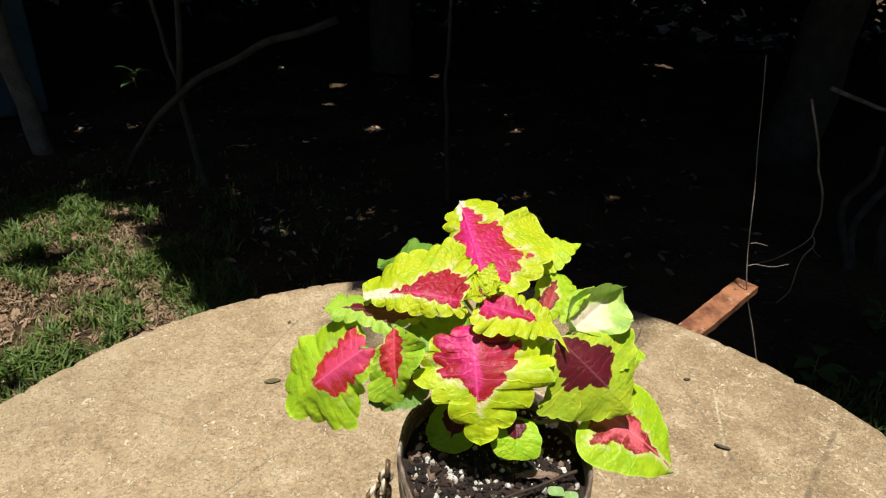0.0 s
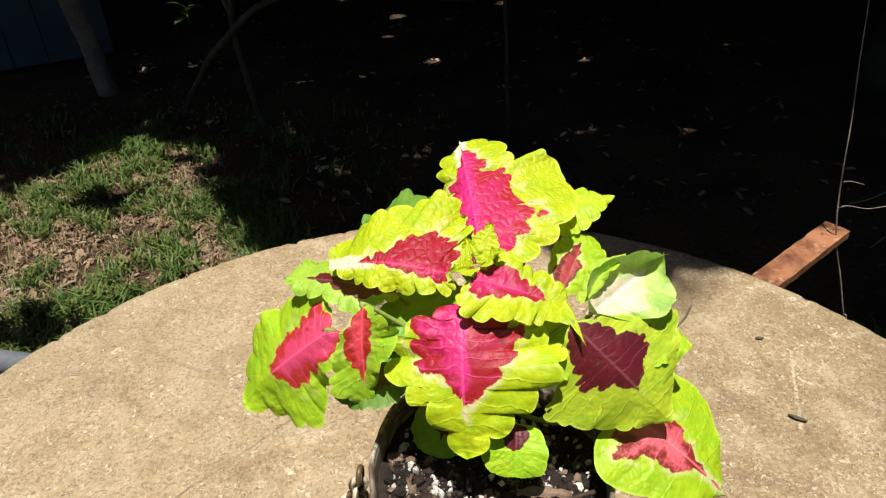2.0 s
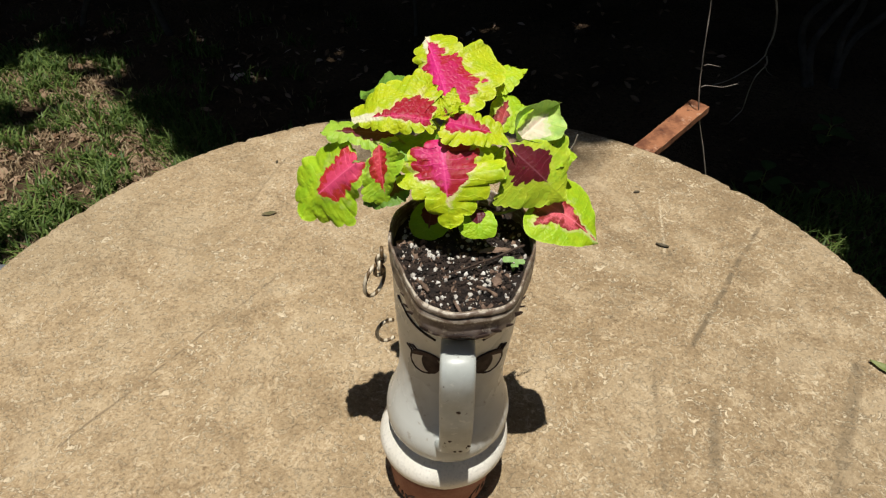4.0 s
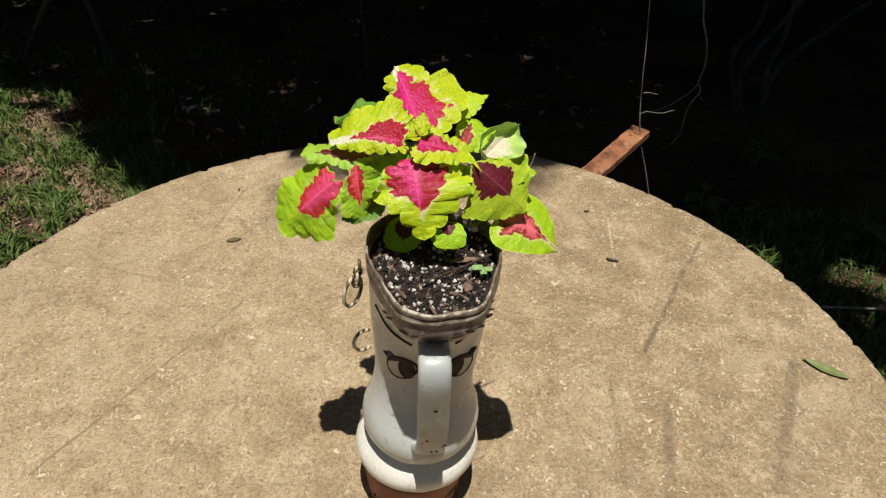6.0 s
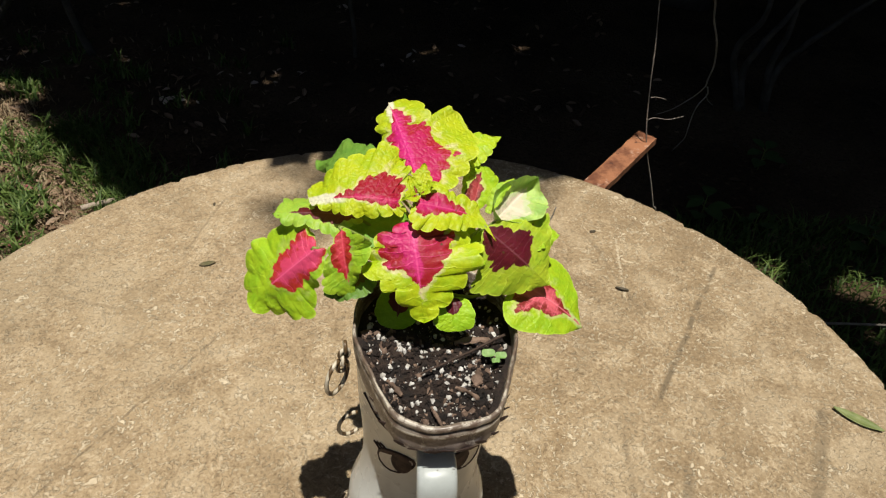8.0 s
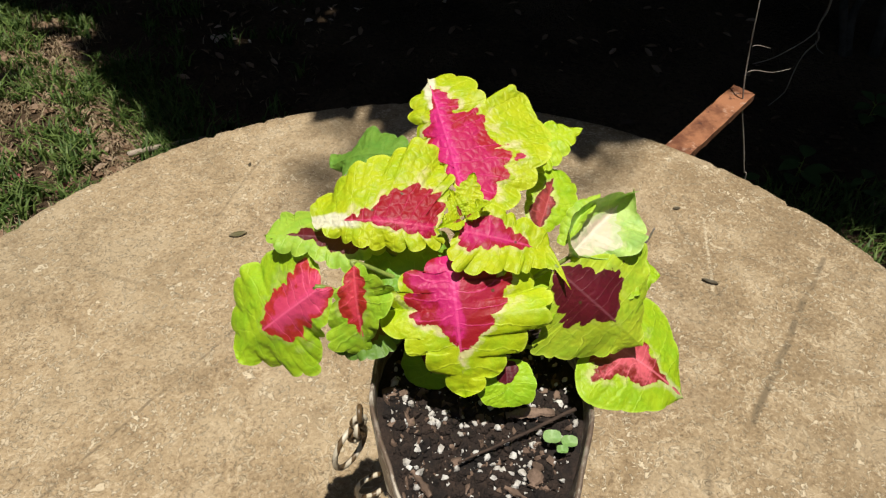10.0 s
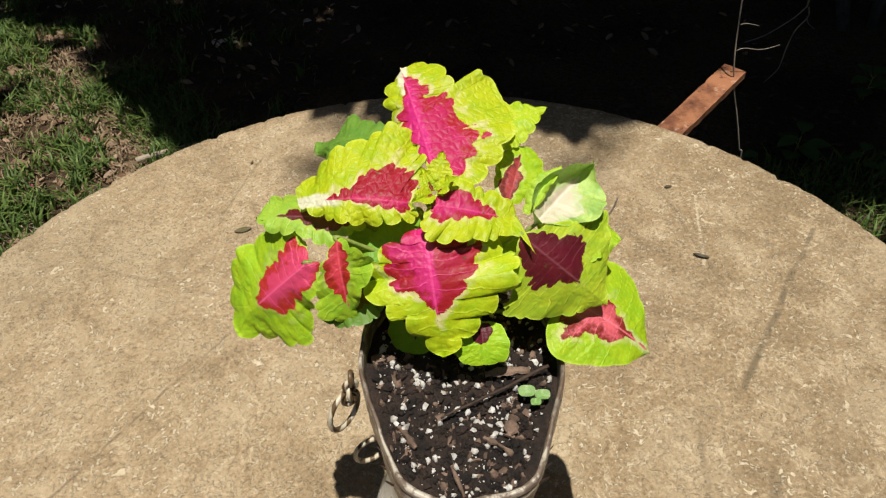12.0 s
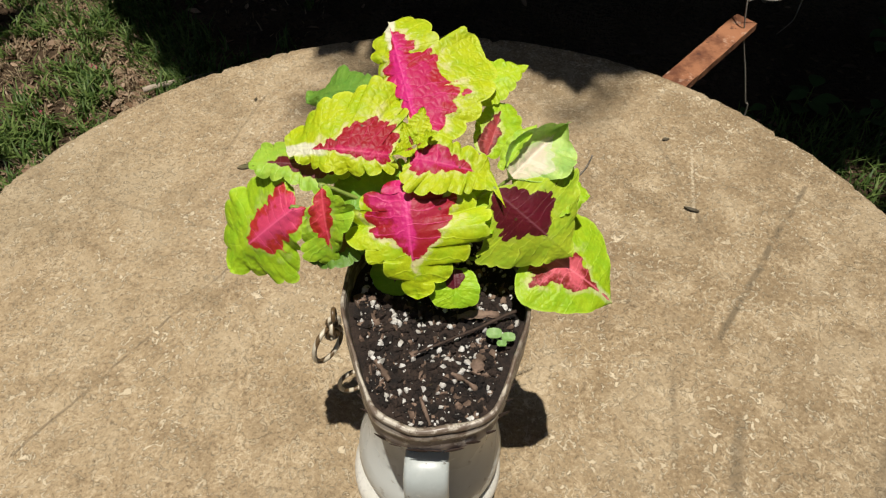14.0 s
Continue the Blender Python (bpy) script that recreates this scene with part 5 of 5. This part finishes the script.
strand("hanging_vine", [(0.692, 1.205, 0.000), (0.680, 1.205, 0.222), (0.669, 1.205, 0.254), (0.643, 1.205, 0.328), (0.619, 1.205, 0.393), (0.600, 1.205, 0.464), (0.594, 1.230, 0.552), (0.599, 1.270, 0.629), (0.609, 1.330, 0.712), (0.619, 1.410, 0.862)], 0.0019, 0.0011, TWIG, "thin pale dry vine standing behind the table", "vine", 0.004, 7, 7, None, 60)
strand("side_twig", [(0.611, 1.245, 0.513), (0.623, 1.245, 0.515), (0.647, 1.245, 0.509)], 0.0011, 0.0006, TWIG, "short dry twig on the vine behind the table", "twig", 0.003, 9, 5, None, 10)
strand("side_twig", [(0.602, 1.210, 0.477), (0.616, 1.210, 0.482), (0.649, 1.210, 0.478), (0.680, 1.210, 0.486)], 0.0011, 0.0006, TWIG, "short dry twig on the vine behind the table", "twig", 0.003, 9, 5, None, 10)
dead = tagged(empty("dead_branch", (0.86, 1.45, 0.5)), "grey dead branch with forked twigs hanging in shade", "branch")
strand("bough", [(0.754, 1.450, 0.767), (0.798, 1.450, 0.658), (0.810, 1.450, 0.612), (0.837, 1.450, 0.557), (0.850, 1.450, 0.500), (0.846, 1.450, 0.465), (0.846, 1.450, 0.444)], 0.0030, 0.0022, TWIG, "", "", 0.004, 3, 6, dead, 20)
strand("twig", [(0.846, 1.450, 0.444), (0.828, 1.450, 0.419), (0.795, 1.450, 0.391), (0.769, 1.450, 0.375), (0.734, 1.450, 0.364)], 0.0019, 0.0010, TWIG, "", "", 0.004, 14, 6, dead, 20)
strand("twig", [(0.847, 1.450, 0.444), (0.854, 1.450, 0.422), (0.837, 1.450, 0.392), (0.833, 1.450, 0.352), (0.834, 1.450, 0.302), (0.827, 1.450, 0.283), (0.809, 1.450, 0.257)], 0.0021, 0.0012, TWIG, "", "", 0.004, 13, 6, dead, 20)
strand("twig", [(0.854, 1.450, 0.422), (0.866, 1.450, 0.403), (0.883, 1.450, 0.391)], 0.0010, 0.0006, TWIG, "", "", 0.004, 7, 6, dead, 20)
strand("bare_shrub_stem", [(1.637, 2.200, -0.378), (1.544, 2.200, 0.095), (1.610, 2.200, 0.242), (1.706, 2.200, 0.328), (1.827, 2.200, 0.442)], 0.016, 0.008, BARK, "grey bare shrub stem in deep shade", "shrub", 0.02, 2)
strand("bare_shrub_stem", [(1.624, 2.200, -0.378), (1.431, 2.200, 0.094), (1.438, 2.200, 0.251), (1.511, 2.200, 0.347), (1.572, 2.200, 0.457)], 0.016, 0.008, BARK, "grey bare shrub stem in deep shade", "shrub", 0.02, 13)
strand("bare_shrub_stem", [(1.616, 2.200, -0.378), (1.370, 2.200, 0.163), (1.407, 2.200, 0.335), (1.414, 2.200, 0.455)], 0.016, 0.008, BARK, "grey bare shrub stem in deep shade", "shrub", 0.02, 6)
strand("bare_shrub_stem", [(1.632, 2.200, -0.378), (1.514, 2.200, 0.141), (1.543, 2.200, 0.295), (1.529, 2.200, 0.457)], 0.016, 0.008, BARK, "grey bare shrub stem in deep shade", "shrub", 0.02, 13)
strand("bare_branch", [(1.19, 2.2, 0.64), (1.30, 2.2, 0.605), (1.40, 2.2, 0.575), (1.6, 2.2, 0.56)], 0.008, 0.006, TWIG, "pale bare branch in the shade", "branch", 0.006, 15)

# broad-leaved weeds in the half shade
def weed(at, size, count, seed, label, material=None):
    r = random.Random(seed)
    w = tagged(empty("weed", at), label, "weed", "small weeds in the shade")
    for i in range(count):
        a = 6.28 * i / count + r.uniform(-0.4, 0.4)
        d = Vector((math.cos(a), math.sin(a), r.uniform(0.1, 0.7)))
        l = size * r.uniform(0.7, 1.2)
        foot = Vector(at) + Vector((0, 0, size * r.uniform(0.2, 1.2)))
        side = d.cross(Vector((0, 0, 1))).normalized()
        verts, faces = [], []
        for k in range(9):
            u = k / 8
            c = foot + d * l * (0.15 + u * 0.85) - Vector((0, 0, 0.35 * l * u * u))
            hw = 0.3 * l * math.sin(math.pi * (0.04 + 0.94 * u)) ** 0.9
            verts += [c - side * hw + Vector((0, 0, 0.06 * l)), c, c + side * hw + Vector((0, 0, 0.06 * l))]
        for k in range(8):
            faces += [(k * 3, k * 3 + 1, k * 3 + 4, k * 3 + 3), (k * 3 + 1, k * 3 + 2, k * 3 + 5, k * 3 + 4)]
        pydata("leaf", verts, faces, material or UNDER, w)
        v, f = tube([Vector(at) - Vector((0, 0, 0.01)), (Vector(at) + foot) / 2, foot, foot + d * l * 0.2], 0.0016, 5)
        pydata("stalk", v, f, STEM, w)
    return w


for at, size, count, seed in (((0.98, 1.48, 0.0), 0.07, 6, 1), ((1.40, 1.30, 0.0), 0.07, 6, 3), ((1.12, 1.42, 0.0), 0.05, 5, 4), ((0.80, 1.42, 0.0), 0.045, 5, 5), ((1.3, 1.75, 0.0), 0.07, 6, 6)):
    weed(at, size, count, seed, "small broad-leaved green weed in the half shade")
pale = weed((-1.36, 2.66, 0.44), 0.07, 7, 11, "pale green leafy shoot on the leaning branch")
strand("trailing_stem", [(0.85, 1.02, 0.03), (1.05, 1.0, 0.04), (1.22, 0.985, 0.04), (1.5, 0.93, 0.03)], 0.004, 0.003, TWIG, "thin dry stem trailing over the grass", "twig", 0.008, 31)

# blue shed at the edge of the yard
shed = tagged(empty("blue_shed", (-3.2, 3.6, 0)), "dark blue boarded shed wall in the shade", "shed")
for i in range(16):
    a = Vector((-2.50 - 0.125 * i, 3.62 - 0.119 * i, 0.02))
    m = Matrix.Translation(a + Vector((0, 0, 0.9))) @ Matrix.Rotation(radians(43.6), 4, "Z")
    bb = bmesh.new()
    bmesh.ops.create_cube(bb, size=1.0, matrix=m @ Matrix.Diagonal((0.1715, 0.03, 1.8, 1)))
    bmesh.ops.bevel(bb, geom=bb.edges[:], offset=0.005, segments=1, affect="EDGES")
    part("board", bb, BLUE, shed, smooth=False)

# stick, grey pipe and what lies on the lawn
v, f = tube(gnarl(bend([(-0.81, 1.556, 0.022), (-0.76, 1.575, 0.026), (-0.70, 1.60, 0.026), (-0.62, 1.632, 0.022)], 18), 0.003, 20), taper(0.009, 0.006, 19), 9)
tagged(pydata("dry_stick", v, f, PALESTICK), "short pale dry stick lying on the grass behind the table", "stick")
v, f = tube(bend([(-1.9, 1.03, 0.10), (-1.45, 1.03, 0.10), (-1.10, 1.03, 0.10), (-0.85, 1.02, 0.10)], 30), 0.026, 20)
tagged(pydata("grey_pipe", v, f, PIPE), "grey plastic pipe lying on the grass beside the table", "pipe")


def lawn(name, count, spot, material, label, category, tall, seed, wide=0.0035):
    r = random.Random(seed)
    verts, faces = [], []
    while len(faces) < count * 2:
        x, y = spot(r)
        z = ground_height(x, y)
        h = tall * r.uniform(0.5, 1.3)
        a = r.uniform(0, 6.28)
        d = Vector((math.cos(a), math.sin(a), 0))
        s = Vector((-d.y, d.x, 0)) * wide * r.uniform(0.6, 1.3)
        lean = h * r.uniform(0.3, 1.3)
        p = Vector((x, y, z))
        o = len(verts)
        verts += [p - s, p + s, p + d * lean * 0.35 + Vector((0, 0, h * 0.6)) + s * 0.8, p + d * lean * 0.35 + Vector((0, 0, h * 0.6)) - s * 0.8, p + d * lean + Vector((0, 0, h * 0.85))]
        faces += [(o, o + 1, o + 2, o + 3), (o + 3, o + 2, o + 4)]
    return tagged(pydata(name, verts, faces, material, smooth=False), label, category, kind="stuff")


def on_lawn(r):
    while True:
        x, y = r.uniform(-3.0, -0.35), r.uniform(-0.5, 2.85)
        g = noise.noise(Vector((x * 2.3, y * 2.3, 7))) + 1.2 * noise.noise(Vector((x * 7, y * 7, 1)))
        fade = min(1, (x + 3.0) / 0.8) * min(1, (y + 0.5) / 0.7)
        if r.random() < fade and (x - 0.009) ** 2 + (y - 0.448) ** 2 > 0.3 and g > -0.05 + r.uniform(-0.25, 0.25) and (not shade_edge(x, y) or r.random() < 0.12):
            return x, y


_r = random.Random(55)
TUFTS = [on_lawn(_r) for _ in range(1500)]


def lawn_spot(r):
    x, y = r.choice(TUFTS)
    return x + r.gauss(0, 0.016), y + r.gauss(0, 0.016)


def right_spot(r):
    while True:
        x, y = r.uniform(0.5, 2.6), r.uniform(-0.6, 1.45)
        g = noise.noise(Vector((x * 2.3, y * 2.3, 17)))
        if g > -0.35 + r.uniform(-0.3, 0.3) and r.random() < (1.0 if y < 1.05 else 0.75) * min(1, (2.6 - x) / 0.9) * min(1, (y + 0.6) / 0.6) and (x - 0.009) ** 2 + (y - 0.444) ** 2 > 0.36:
            return x, y


def litter_spot(r):
    while True:
        x, y = r.uniform(-2.8, -0.35), r.uniform(0.1, 3.2)
        g = noise.noise(Vector((x * 3.1, y * 3.1, 3)))
        edge = min(1.0, (x + 2.8) / 0.7, (y - 0.1) / 0.8, (3.2 - y) / 0.5)
        if r.random() < (0.03 if shade_edge(x, y) else 1.0) * (1.0 if g > -0.1 else 0.35) * edge:
            return x, y


lawn("grass", 23000, lawn_spot, GRASS, "patchy sunlit green grass beside the table", "grass", 0.052, 31, 0.0034)
lawn("dry_grass", 29000, litter_spot, STRAW, "dry straw and dead grass among the lawn", "dry grass", 0.022, 32, 0.0024)


def tuft_spot(r):
    a, d = r.uniform(0, 6.28), r.random() ** 0.7
    cx, cy, w = r.choice(((-0.70, 1.60, 0.10), (-0.82, 1.80, 0.14), (-0.60, 1.38, 0.07), (-0.98, 1.98, 0.12)))
    return cx + w * d * math.cos(a), cy + w * d * math.sin(a)


lawn("grass_tuft", 1500, tuft_spot, GRASS, "taller green grass tufts at the edge of the shade", "grass", 0.075, 34, 0.0026)
lawn("grass", 26000, right_spot, GRASS, "green grass at the edge of the shade", "grass", 0.045, 33, 0.0026)


def scatter(name, count, spot, size, material, label, seed):
    r = random.Random(seed)
    verts, faces = [], []
    for i in range(count):
        x, y = spot(r)
        l = size * r.uniform(0.5, 1.4)
        m = Matrix.Translation((x, y, ground_height(x, y) + 0.006)) @ Euler((r.uniform(-0.5, 0.5), r.uniform(-0.5, 0.5), r.uniform(0, 6.28))).to_matrix().to_4x4()
        o = len(verts)
        for p in ((-0.5, 0, 0), (-0.15, -0.22, 0.08), (0.25, -0.16, 0.06), (0.5, 0, 0.0), (0.25, 0.16, 0.06), (-0.15, 0.22, 0.08), (0, 0, 0.0)):
            verts.append(m @ (Vector(p) * l))
        for k in range(6):
            faces.append((o + k, o + (k + 1) % 6, o + 6))
    return tagged(pydata(name, verts, faces, material, smooth=False), label, "leaf litter", kind="stuff")


scatter("leaf_litter", 2600, litter_spot, 0.040, LITTER, "curled brown fallen leaves scattered over the lawn", 46)
scatter("leaf_litter", 3200, litter_spot, 0.020, LITTER, "brown fallen leaves scattered over the lawn", 41)
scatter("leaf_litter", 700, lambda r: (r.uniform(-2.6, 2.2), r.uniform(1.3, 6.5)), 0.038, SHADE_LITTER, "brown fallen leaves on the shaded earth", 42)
scatter("leaf_litter", 800, lambda r: (r.uniform(-2.4, 1.2), r.uniform(2.0, 6.0)), 0.035, LITTER, "brown fallen leaves on the shaded earth", 45)


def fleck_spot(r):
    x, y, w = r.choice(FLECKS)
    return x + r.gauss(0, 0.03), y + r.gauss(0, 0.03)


scatter("leaf_litter", 180, fleck_spot, 0.034, SUNLIT_LITTER, "dry fallen leaves paled to brighten the flecks of sun under the trees", 47)
scatter("fallen_petals", 26, litter_spot, 0.045, PETAL, "reddish fallen petals on the lawn", 43)
scatter("leaf_litter", 300, right_spot, 0.04, LITTER, "brown fallen leaves at the edge of the shade", 44)
